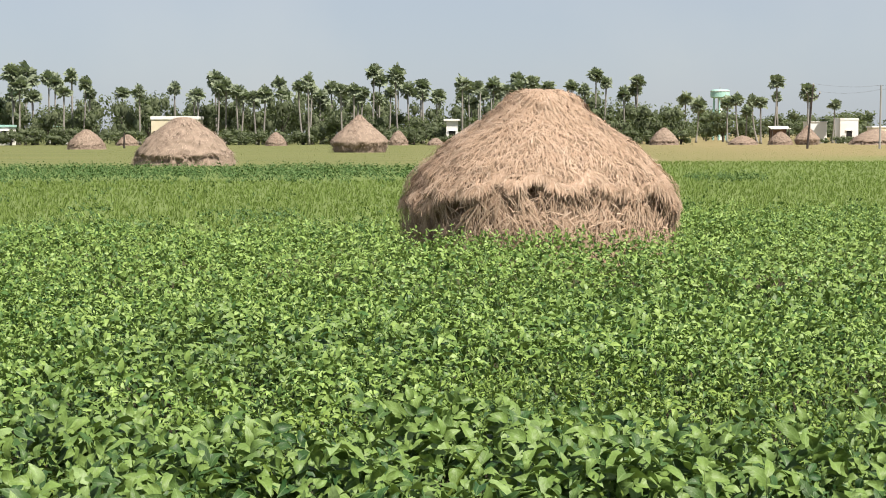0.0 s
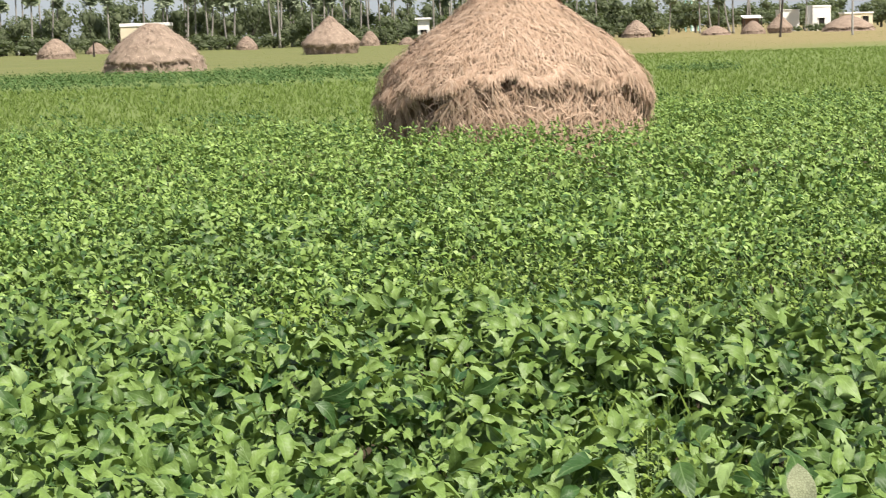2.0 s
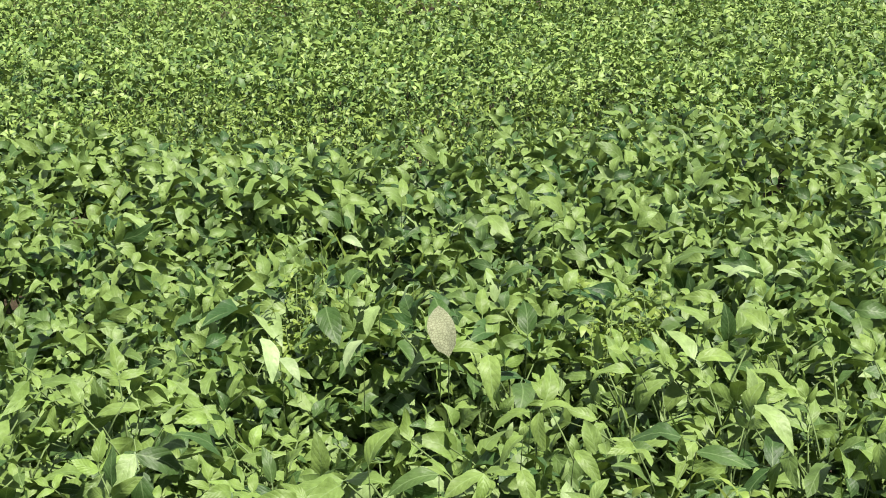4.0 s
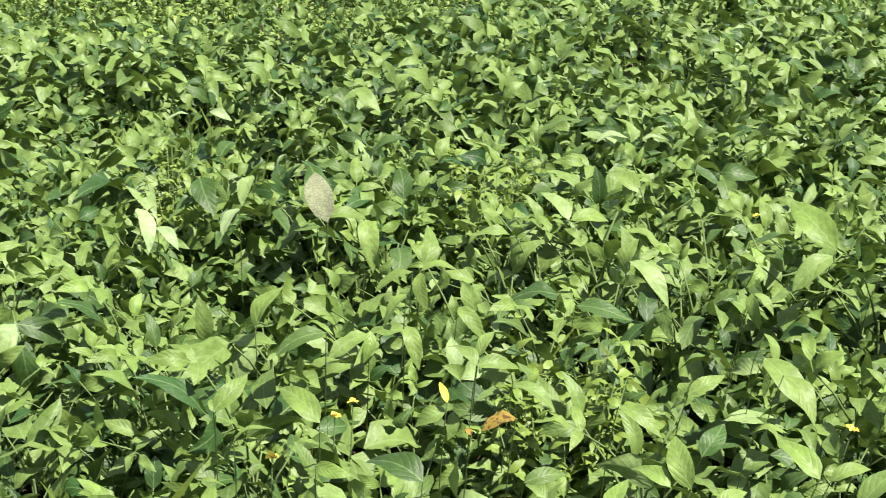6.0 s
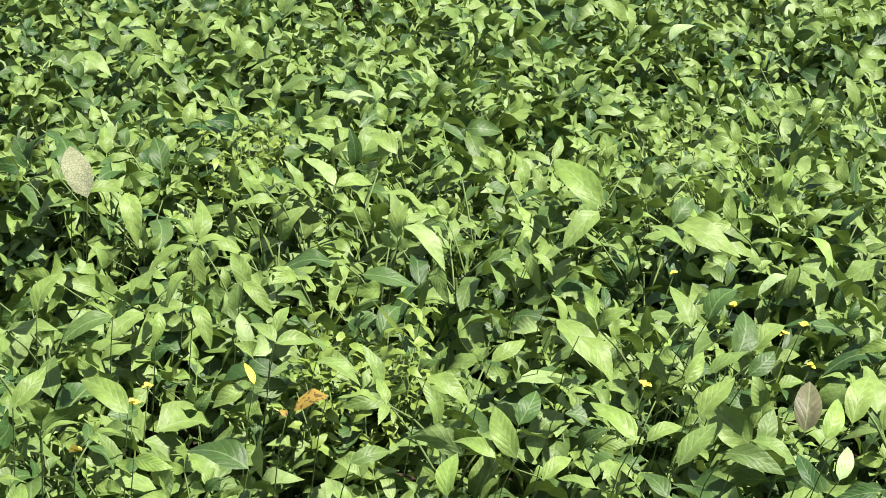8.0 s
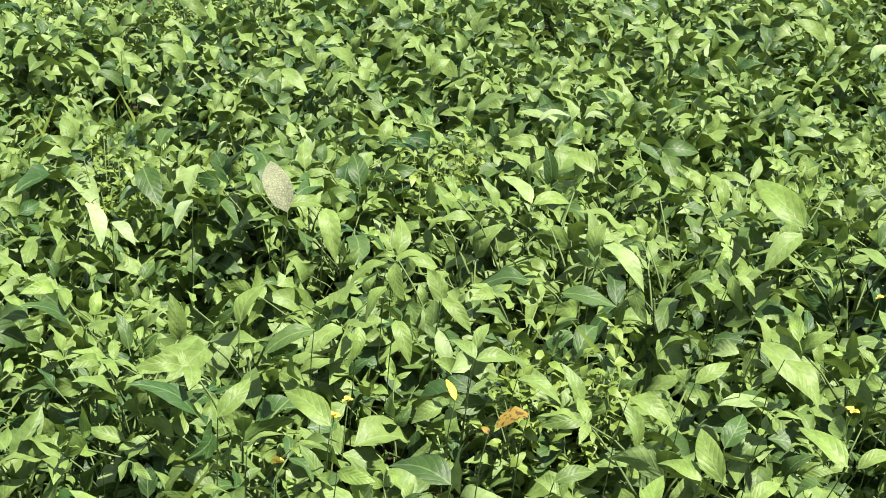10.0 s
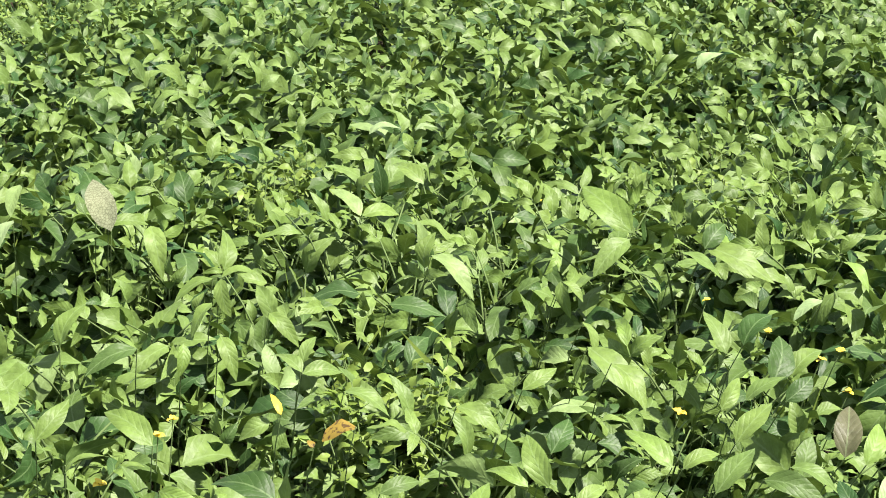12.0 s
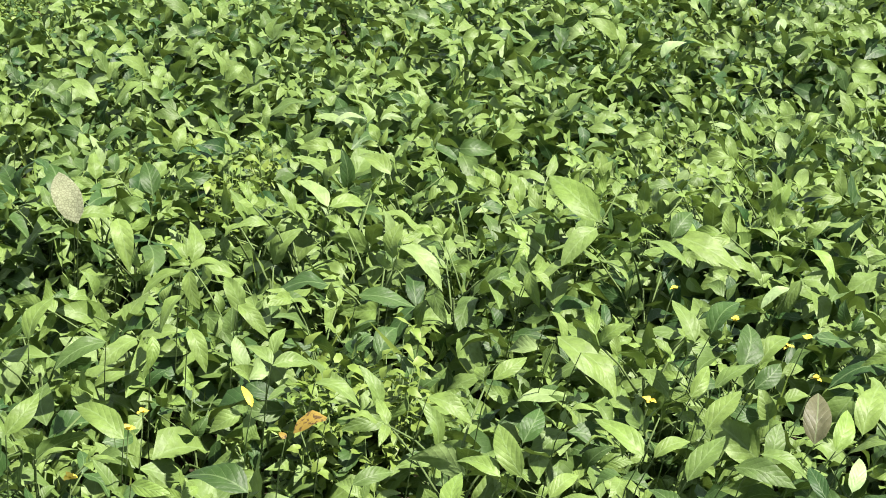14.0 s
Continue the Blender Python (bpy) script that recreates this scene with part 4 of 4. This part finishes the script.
SPRIGS_F = [  # kind, foot of the leaflet, its run to the tip
    ("d", 0.622, 4.277, 0.495, 0.016, -0.093, -0.066),
    ("w", 0.665, 3.948, 0.495, -0.051, -0.046, -0.042),
    ("b", 0.750, 4.255, 0.495, -0.042, -0.061, -0.051),
    ("w", 0.442, 4.021, 0.495, 0.027, -0.083, -0.059),
    ("w", 0.465, 3.841, 0.495, 0.040, -0.049, -0.031),
    ("w", 0.705, 5.057, 0.495, -0.066, 0.000, -0.008),
    ("w", 0.767, 5.069, 0.495, 0.056, -0.031, -0.015),
    ("w", 0.871, 4.456, 0.495, -0.035, -0.024, -0.023),
    ("b", 1.041, 5.654, 0.495, 0.016, 0.068, 0.052),
    ("b", 0.859, 5.778, 0.495, -0.007, 0.074, 0.053),
    ("m", 1.200, 4.555, 0.495, -0.090, -0.005, -0.024),
    ("m", 1.250, 5.285, 0.495, 0.051, -0.088, -0.054),
    ("m", 1.413, 5.119, 0.495, -0.097, -0.019, -0.035),
    ("b", 0.839, 3.811, 0.495, 0.082, -0.010, 0.009),
    ("b", 0.916, 3.757, 0.495, -0.009, -0.092, -0.068),
    ("d", 0.703, 4.466, 0.495, 0.042, 0.053, 0.045),
]
SPRIGS = SPRIGS_A + SPRIGS_B + SPRIGS_C + SPRIGS_D + SPRIGS_E + SPRIGS_F
FLOWERS = [(0.50, 2.67), (0.68, 2.87), (1.81, 2.77), (1.87, 2.63), (1.78, 2.57), (1.74, 2.44), (1.87, 3.77), (1.44, 2.50), (0.63, 2.79), (1.78, 2.93)]
WEEDS = [(1.30, 4.34), (1.27, 4.11), (1.20, 4.03), (1.03, 2.78), (1.07, 2.83), (1.46, 4.24), (0.98, 2.74), (2.30, 3.73), (0.56, 4.56), (0.57, 4.39)]


def open_round(x, y, reach=0.10):
    """True where a plant would not crowd the leaves, flowers and weeds that stand out."""
    free = np.ones(len(x), bool)
    for _, hx, hy, hz, dx, dy, dz in SPRIGS:
        free &= (x - hx - dx * 0.5) ** 2 + (y - hy - dy * 0.5 + 0.08) ** 2 > reach**2
    for wx, wy in WEEDS:
        free &= (x - wx) ** 2 + (y - wy + 0.04) ** 2 > (reach + 0.04) ** 2
    for wx, wy in FLOWERS:
        free &= (x - wx) ** 2 + (y - wy + 0.08) ** 2 > reach**2
    return free


rng = np.random.RandomState(3)
PLANS = [plan_plant(rng) for _ in range(24)]
JOINED_PLANS = [leaflets_of(p, rng) for p in PLANS]
HOLLOWS = [(1.40, 3.08, 0.15), (1.29, 3.20, 0.10), (1.68, 3.12, 0.09), (0.80, 3.74, 0.17), (0.74, 3.26, 0.12), (1.07, 3.10, 0.10), (0.73, 4.56, 0.18), (0.66, 4.55, 0.12)]


def sunken(x, y):
    """True in the shady hollows of the near crop."""
    low = np.zeros(len(x), bool)
    for cx, cy, r in HOLLOWS:
        low |= (x - cx) ** 2 + (y - cy) ** 2 < r**2
    return low


# the crop beyond the near plants, and the lower growth between them
x, y = scatter(rng, 1.5, 5.0, -0.22, 0.96, 28, 0.25)
near_fill = planted(rng, x, y, 0.84)
near_fill[:, 4] *= np.where(sunken(x, y), 0.7, 1.0)
x, y = scatter(rng, 4.25, 7.6, -0.31, 0.88, 31)
crop = planted(rng, x, y, 0.98)
crop[:, 4] *= np.where(sunken(x, y), 0.6, 1.0)
sunk = np.zeros(len(x), bool)
for cx, cy, rx, ry in ((-0.60, 7.25, 0.50, 0.28), (-0.50, 5.95, 0.22, 0.45), (0.14, 6.40, 0.22, 0.25)):
    sunk |= ((x - cx) / rx) ** 2 + ((y - cy) / ry) ** 2 < 1
crop[:, 4] *= np.where(sunk, 0.62, 1.0)
crop = crop[~sunk | (rng.rand(len(x)) < 0.7)]
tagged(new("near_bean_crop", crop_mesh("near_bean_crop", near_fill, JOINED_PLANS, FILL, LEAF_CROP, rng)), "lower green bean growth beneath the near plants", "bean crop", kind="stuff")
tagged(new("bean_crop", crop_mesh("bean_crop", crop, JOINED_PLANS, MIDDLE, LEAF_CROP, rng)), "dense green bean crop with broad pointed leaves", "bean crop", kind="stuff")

# thinner growth at the sides of the same field, and a grassy verge where the camera stands
x, y = scatter(rng, 1.4, 8.0, -1.6, 1.8, 20, 1.5)
aside = ((x < -0.24 * y - 0.22) | (x > 0.93 * y + 0.20)) & (rng.rand(len(x)) < np.clip(1.7 - np.abs(x - 0.3 * y) / 5.0, 0.12, 1.0))
tagged(new("field_edge_crop", crop_mesh("field_edge_crop", planted(rng, x[aside], y[aside], 1.0), JOINED_PLANS, LOW, LEAF_SMALL, rng)), "green bean crop along the sides of the field", "bean crop", kind="stuff")

SMALL_PLANS = [leaflets_of(plan_plant(rng, 7, 0.46, 0.086, 0.7), rng) for _ in range(12)]
TALL_PLANS = [leaflets_of(plan_plant(rng, 6, 0.50, 0.100, 0.7), rng) for _ in range(10)]
x, y = scatter(rng, 7.6, 14.0, -0.32, 0.54, 50)
clumped = np.sin(1.1 * x + 0.5 * y) * np.sin(0.9 * y + 1) + 0.5 * np.sin(3.1 * x + 1) * np.sin(2.3 * y) > 0.66
for cx, cy, rx, ry in ((-1.6, 10.3, 0.75, 0.9), (-0.3, 11.0, 0.45, 0.6), (0.9, 12.2, 0.6, 0.5), (2.3, 13.6, 0.9, 0.5)):
    clumped |= ((x - cx) / rx) ** 2 + ((y - cy) / ry) ** 2 < 1
fine = (y < 9.2 + 0.9 * np.sin(0.9 * x + 0.5) + 0.5 * np.sin(3.3 * x)) & (x > -1.4 + 0.5 * np.sin(3 * y))
small = planted(rng, x, y, 0.82)[~clumped & ~fine]
sparse = rng.rand(clumped.sum()) < 0.42
clump = planted(rng, x[clumped][sparse], y[clumped][sparse], 0.86)
x, y = scatter(rng, 7.5, 11.2, -0.32, 0.58, 88)
fine = (y < 9.2 + 0.9 * np.sin(0.9 * x + 0.5) + 0.5 * np.sin(3.3 * x)) & (x > -1.4 + 0.5 * np.sin(3 * y))
fine_crop = planted(rng, x[fine], y[fine], 0.56)
x, y = scatter(rng, 14.0, 32.0, -0.30, 0.47, 26)
ragged = 23.5 + 5.0 * (x > 2.2) + 0.8 * np.sin(2.1 * x) + 0.6 * np.sin(5.3 * x)
kept = rng.rand(len(x)) < np.clip((ragged + 2.5 - y) / 5.0, 0.0, 1.0)
x, y = x[kept], y[kept]
clear = (x - 1.26) ** 2 + (y - 22.75) ** 2 > 1.75**2
far = planted(rng, x[clear], y[clear], 0.80)
tagged(new("fine_crop", crop_mesh("fine_crop", fine_crop, SMALL_PLANS, SMALL, LEAF_FINE, rng)), "low fine-leaved yellowish green crop just beyond the beans", "bean crop", kind="stuff")
tagged(new("young_crop_rows", crop_mesh("young_crop_rows", small, SMALL_PLANS, SMALL, LEAF_SMALL, rng)), "finer-leaved young green crop beyond the beans", "bean crop", kind="stuff")
tagged(new("young_crop", crop_mesh("young_crop", far, TALL_PLANS, LOW, LEAF_SMALL, rng)), "finer-leaved young green crop around the straw heap", "bean crop", kind="stuff")

tagged(new("bean_clumps", crop_mesh("bean_clumps", clump, JOINED_PLANS, SMALL, LEAF_CROP, rng)), "clumps of larger-leaved bean plants in the young crop", "bean crop", kind="stuff")


def tufts(name, x, y, tall, blades, wide, material, label, category, rng):
    """Tufts of narrow upright blades, joined."""
    n = len(x) * blades
    px, py = np.repeat(x, blades) + rng.normal(0, tall * 0.18, n), np.repeat(y, blades) + rng.normal(0, tall * 0.18, n)
    h = tall * rng.uniform(0.6, 1.2, n)
    a = rng.uniform(0, math.tau, n)
    bend = rng.uniform(0.1, 0.9, n) * h
    c, s = np.cos(a), np.sin(a)
    w = wide * rng.uniform(0.6, 1.3, n)
    zero = np.zeros(n)
    v = np.stack([np.stack([px - s * w, py + c * w, zero], -1), np.stack([px + s * w, py - c * w, zero], -1), np.stack([px + c * bend * 0.55 + s * w * 0.8, py + s * bend * 0.55 - c * w * 0.8, h * 0.65], -1), np.stack([px + c * bend, py + s * bend, h], -1)], 1).reshape(-1, 3)
    k = np.arange(n)[:, None] * 4
    f = np.concatenate([k + [0, 1, 2], k + [0, 2, 3]])
    tagged(new(name, mesh_of(name, v, f, material)), label, category, kind="stuff")


x, y = scatter(rng, 23.0, 100.0, -0.30, 0.46, 23)
grassy = (y < 60 + np.clip(x, 0, 12) * 4) & (rng.rand(len(x)) < np.clip(1.6 - y / 60, 0.4, 1))
x, y = x[grassy], y[grassy]
clear = (x - 1.26) ** 2 + (y - 22.75) ** 2 > 1.9**2
tufts("tall_grass", x[clear], y[clear], 0.11, 4, 0.008, GRASS, "soft mid-green grassy crop behind the straw heap", "grass", rng)
x, y = scatter(rng, 24.0, 62.0, -0.30, 0.45, 8)
patch = np.zeros(len(x), bool)
for cx, cy, rx, ry in ((-3.4, 31.5, 1.0, 1.0), (-6.6, 33.0, 0.5, 0.7), (-1.6, 28.0, 0.9, 0.9), (7.2, 32.0, 1.9, 1.2), (4.6, 35.0, 0.8, 0.8), (9.4, 59.0, 1.3, 2.6), (-5.5, 27.0, 1.6, 0.9)):
    patch |= rng.rand(len(x)) < 0.0015
    patch |= ((x - cx) / rx) ** 2 + ((y - cy) / ry) ** 2 < 1
x2, y2 = scatter(rng, 54.0, 80.0, -0.32, 0.05, 4.2)
thin = rng.rand(len(x2)) < np.clip(np.minimum(y2 - 53, 81 - y2) / 7 + 0.25 * np.sin(0.8 * x2), 0.08, 1)
x2, y2 = x2[thin], y2[thin]
band = np.concatenate([planted(rng, x[patch], y[patch], 0.8), planted(rng, x2, y2, 0.95)])
tagged(new("distant_crop", crop_mesh("distant_crop", band, [leaflets_of(plan_plant(rng, 5, 0.30, 0.11), rng) for _ in range(6)], LOW, LEAF_FAR, rng)), "dark green band of bean crop far across the field", "bean crop", kind="stuff")
x, y = rng.uniform(-9, 9, 4200), rng.uniform(-6, 1.6, 4200)
tufts("verge_grass", x, y, 0.16, 5, 0.006, GRASS, "short green grass on the bare earth verge", "grass", rng)
x, y = scatter(rng, 80.0, 240.0, -0.32, 0.42, 0.55)
tufts("stubble_field", x, y, 0.03, 3, 0.022, STUBBLE, "yellow-green stubble and grass on the harvested field", "stubble", rng)

# low growth that hides the soil between the plants, coloured dark as their shade
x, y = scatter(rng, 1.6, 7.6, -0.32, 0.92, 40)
tufts("undergrowth", x, y, 0.17, 4, 0.007, LEAF_FAR, "low grass and weeds beneath the crop, coloured dark for shade", "undergrowth", rng)
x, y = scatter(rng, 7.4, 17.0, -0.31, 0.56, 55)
tufts("low_weeds", x, y, 0.20, 4, 0.009, LEAF_FAR, "low weeds between the young plants, coloured dark for shade", "undergrowth", rng)

# slender shoots and stalks that rise between the near leaves
x, y = scatter(rng, 2.7, 7.4, -0.25, 0.90, 9, 0.1)
tufts("slender_shoots", x, y, 0.36, 3, 0.0018, LEAF_WEED, "slender pale green shoots rising between the bean leaves", "shoots", rng)


# the nearest plants, leaf by leaf
def leaf_mesh(k, rng, material=LEAF):
    """One bean leaf of three leaflets, for a middle leaflet of length 1 along +y, with its short stalk."""
    verts, faces, uvs, n = [], [], [], 0
    for i, m in enumerate(three_leaflets(rng)):
        v, f, u = HIGH[(3 * k + i) % len(HIGH)]
        a = np.array(m)
        verts.append(v @ a[:3, :3].T + a[:3, 3])
        faces.append(f + n)
        uvs.append(u)
        n += len(v)
    verts.append(np.array([(-0.016, -0.04, 0), (0.016, -0.04, 0), (0.012, 0.26, 0.006), (-0.012, 0.26, 0.006)]))
    faces.append(np.array([(n, n + 1, n + 2), (n, n + 2, n + 3)]))
    uvs.append(np.full((4, 2), 0.5))
    return mesh_of("leaf", np.concatenate(verts), np.concatenate(faces), material, True, np.concatenate(uvs))


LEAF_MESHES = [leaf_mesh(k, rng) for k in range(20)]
YOUNG_MESHES = [leaf_mesh(k + 7, rng, LEAF_BRIGHT) for k in range(8)]


def bean_plant(blades, stalks, rng, height=0.34):
    root = new("bean_plant")
    bm = bmesh.new()
    tube(bm, [(0, 0, 0), (0.012, 0.006, height * 0.5), (0, 0, height)], [0.005, 0.004, 0.003], 6)
    stem = part("stem", bm, STEM, root, "thin green stem and leaf stalks", smooth=True)
    bm = bmesh.new()
    for a, b in stalks:
        tube(bm, [a, a.lerp(b, 0.5) + Vector((0, 0, 0.01)), b], [0.0026, 0.0020, 0.0016], 5)
    part("stalk", bm, STEM, stem, smooth=True)
    for i, m in enumerate(blades):
        made = LEAF_MESHES if i < len(blades) - 2 else YOUNG_MESHES
        piece("leaf", made[rng.randint(len(made))], root, m)
    return root


x, y = scatter(rng, 1.95, 4.25, -0.10, 0.91, 44, 0.10)
kept = (~sunken(x, y) | (rng.rand(len(x)) < 0.35)) & open_round(x, y, 0.055)
x, y = x[kept], y[kept]
models = [tagged(bean_plant(*plan, rng), "leafy green bean plant with broad pointed leaflets", "bean plant", "bean plants in the near rows") for plan in PLANS]
for k, p in enumerate(planted(rng, x, y, 0.95 - 0.4 * sunken(x, y) - 0.25 * (~open_round(x, y) & ~sunken(x, y)))):
    m = Matrix.Translation(p[:3]) @ Matrix.Rotation(p[3], 4, "Z")
    ob = models[k] if k < len(models) else copy_thing(models[k % len(models)], m)
    ob.matrix_basis = m @ Matrix.Scale(p[4], 4)


# single leaves that stand out above the canopy
LOOKS = {
    "b": (LEAF_BRIGHT, 0.39, "bright green bean leaf standing above the crop"),
    "m": (LEAF, 0.39, "mid-green bean leaf standing above the crop"),
    "w": (LEAF_LIT_TONE, 0.40, "bean leaf with sunlit sheen put into its pale green"),
    "d": (LEAF_SHADE_TONE, 0.50, "bean leaf with shade put into its dark green"),
    "p": (LEAF_GREY, 0.40, "faded grey-green leaf with fine worn veins"),
    "o": (LEAF_BROWN, 0.44, "purplish brown ageing bean leaf"),
    "y": (LEAF_YELLOW, 0.30, "narrow yellow leaf among the green crop"),
    "s": (LEAF_SPOTTED, 0.66, "withered yellow leaf with brown spots"),
}
LOOK_MESHES = {}
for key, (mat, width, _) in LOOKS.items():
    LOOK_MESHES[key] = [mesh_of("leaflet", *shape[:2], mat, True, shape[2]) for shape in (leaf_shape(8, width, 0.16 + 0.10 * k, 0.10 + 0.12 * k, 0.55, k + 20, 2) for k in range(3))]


def bean_sprig(key, x, y, z, dx, dy, dz, rng):
    mat, _, label = LOOKS[key]
    root = tagged(new("bean_sprig"), label, "bean leaf", "leaves standing out of the crop")
    root.location = (x, y, 0)
    bm = bmesh.new()
    tube(bm, [(0.03, 0.18, 0), (0.02, 0.14, z * 0.5), (0.01, 0.06, z * 0.85), (0, 0, z)], [0.0013, 0.0011, 0.0010, 0.0009], 6)
    part("stalk", bm, STEM, root, smooth=True)
    run = Vector((dx, dy, dz))
    face = Vector((rng.uniform(-0.5, 0.2), rng.uniform(-0.6, -0.2), 0.85))
    face = (face - run * (face @ run) / run.length_squared).normalized()
    turn = Matrix((run.normalized().cross(face), run.normalized(), face)).transposed().to_4x4()
    m = Matrix.Translation((0, 0, z)) @ turn @ Matrix.Rotation(rng.uniform(-0.45, 0.45), 4, "Y") @ Matrix.Scale(run.length * 1.04, 4)
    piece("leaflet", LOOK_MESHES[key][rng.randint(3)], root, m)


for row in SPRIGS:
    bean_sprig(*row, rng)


def bean_flower(x, y, z, rng):
    root = tagged(new("bean_flower"), "small yellow bean flower on a thin stalk", "flower", "yellow flowers in the crop")
    root.location = (x, y, 0)
    bm = bmesh.new()
    tube(bm, [(0.02, 0.14, 0), (0.01, 0.09, z * 0.6), (0, 0, z)], [0.0012, 0.0011, 0.0010], 6)
    part("stalk", bm, STEM, root, smooth=True)
    for k in range(4):
        a = k * math.tau / 4 + rng.uniform(0, 1)
        piece("petal", PETAL_MESH, root, leaf_matrix((0, 0, z), a, rng.uniform(0.2, 1.0), rng.uniform(-0.4, 0.4), rng.uniform(0.010, 0.015)))


shape = leaf_shape(5, 0.95, 0.1, 0.3, 0.5, 7)
PETAL_MESH = mesh_of("petal", *shape[:2], PETAL, True, shape[2])
for x, y in FLOWERS:
    bean_flower(x, y, rng.uniform(0.40, 0.43), rng)


def weed(x, y, rng):
    """A lime-green weed with many small leaves on branching stems."""
    root = tagged(new("weed"), "lime-green small-leaved weed growing between beans", "weed", "weeds in the bean crop")
    root.location = (x, y, 0)
    spots = []
    for k in range(7):
        a, out = rng.uniform(0, math.tau), rng.uniform(0.02, 0.14)
        top = Vector((out * math.cos(a), out * math.sin(a), rng.uniform(0.38, 0.52)))
        bm = bmesh.new()
        tube(bm, [(0, 0, 0), tuple(top * 0.5 + Vector((0.01, 0, 0.02))), tuple(top)], [0.0026, 0.0018, 0.0010], 5)
        part("stem", bm, STEM, root, smooth=True)
        spots += [top.lerp(Vector((0, 0, 0.12)), t) + Vector(rng.normal(0, 0.014, 3)) for t in np.linspace(0, 0.7, 26)]
    verts, faces, uvs, n = [], [], [], 0
    for p in spots:
        v, f, u = MIDDLE[rng.randint(3)]
        m = np.array(leaf_matrix(p, rng.uniform(0, math.tau), rng.uniform(-0.5, 0.9), rng.uniform(-0.6, 0.6), rng.uniform(0.022, 0.045)))
        verts.append(v @ m[:3, :3].T + m[:3, 3])
        faces.append(f + n)
        uvs.append(u)
        n += len(v)
    tagged(piece("foliage", mesh_of("foliage", np.concatenate(verts), np.concatenate(faces), LEAF_WEED, True, np.concatenate(uvs)), root), kind="stuff")


for x, y in WEEDS:
    weed(x, y, rng)
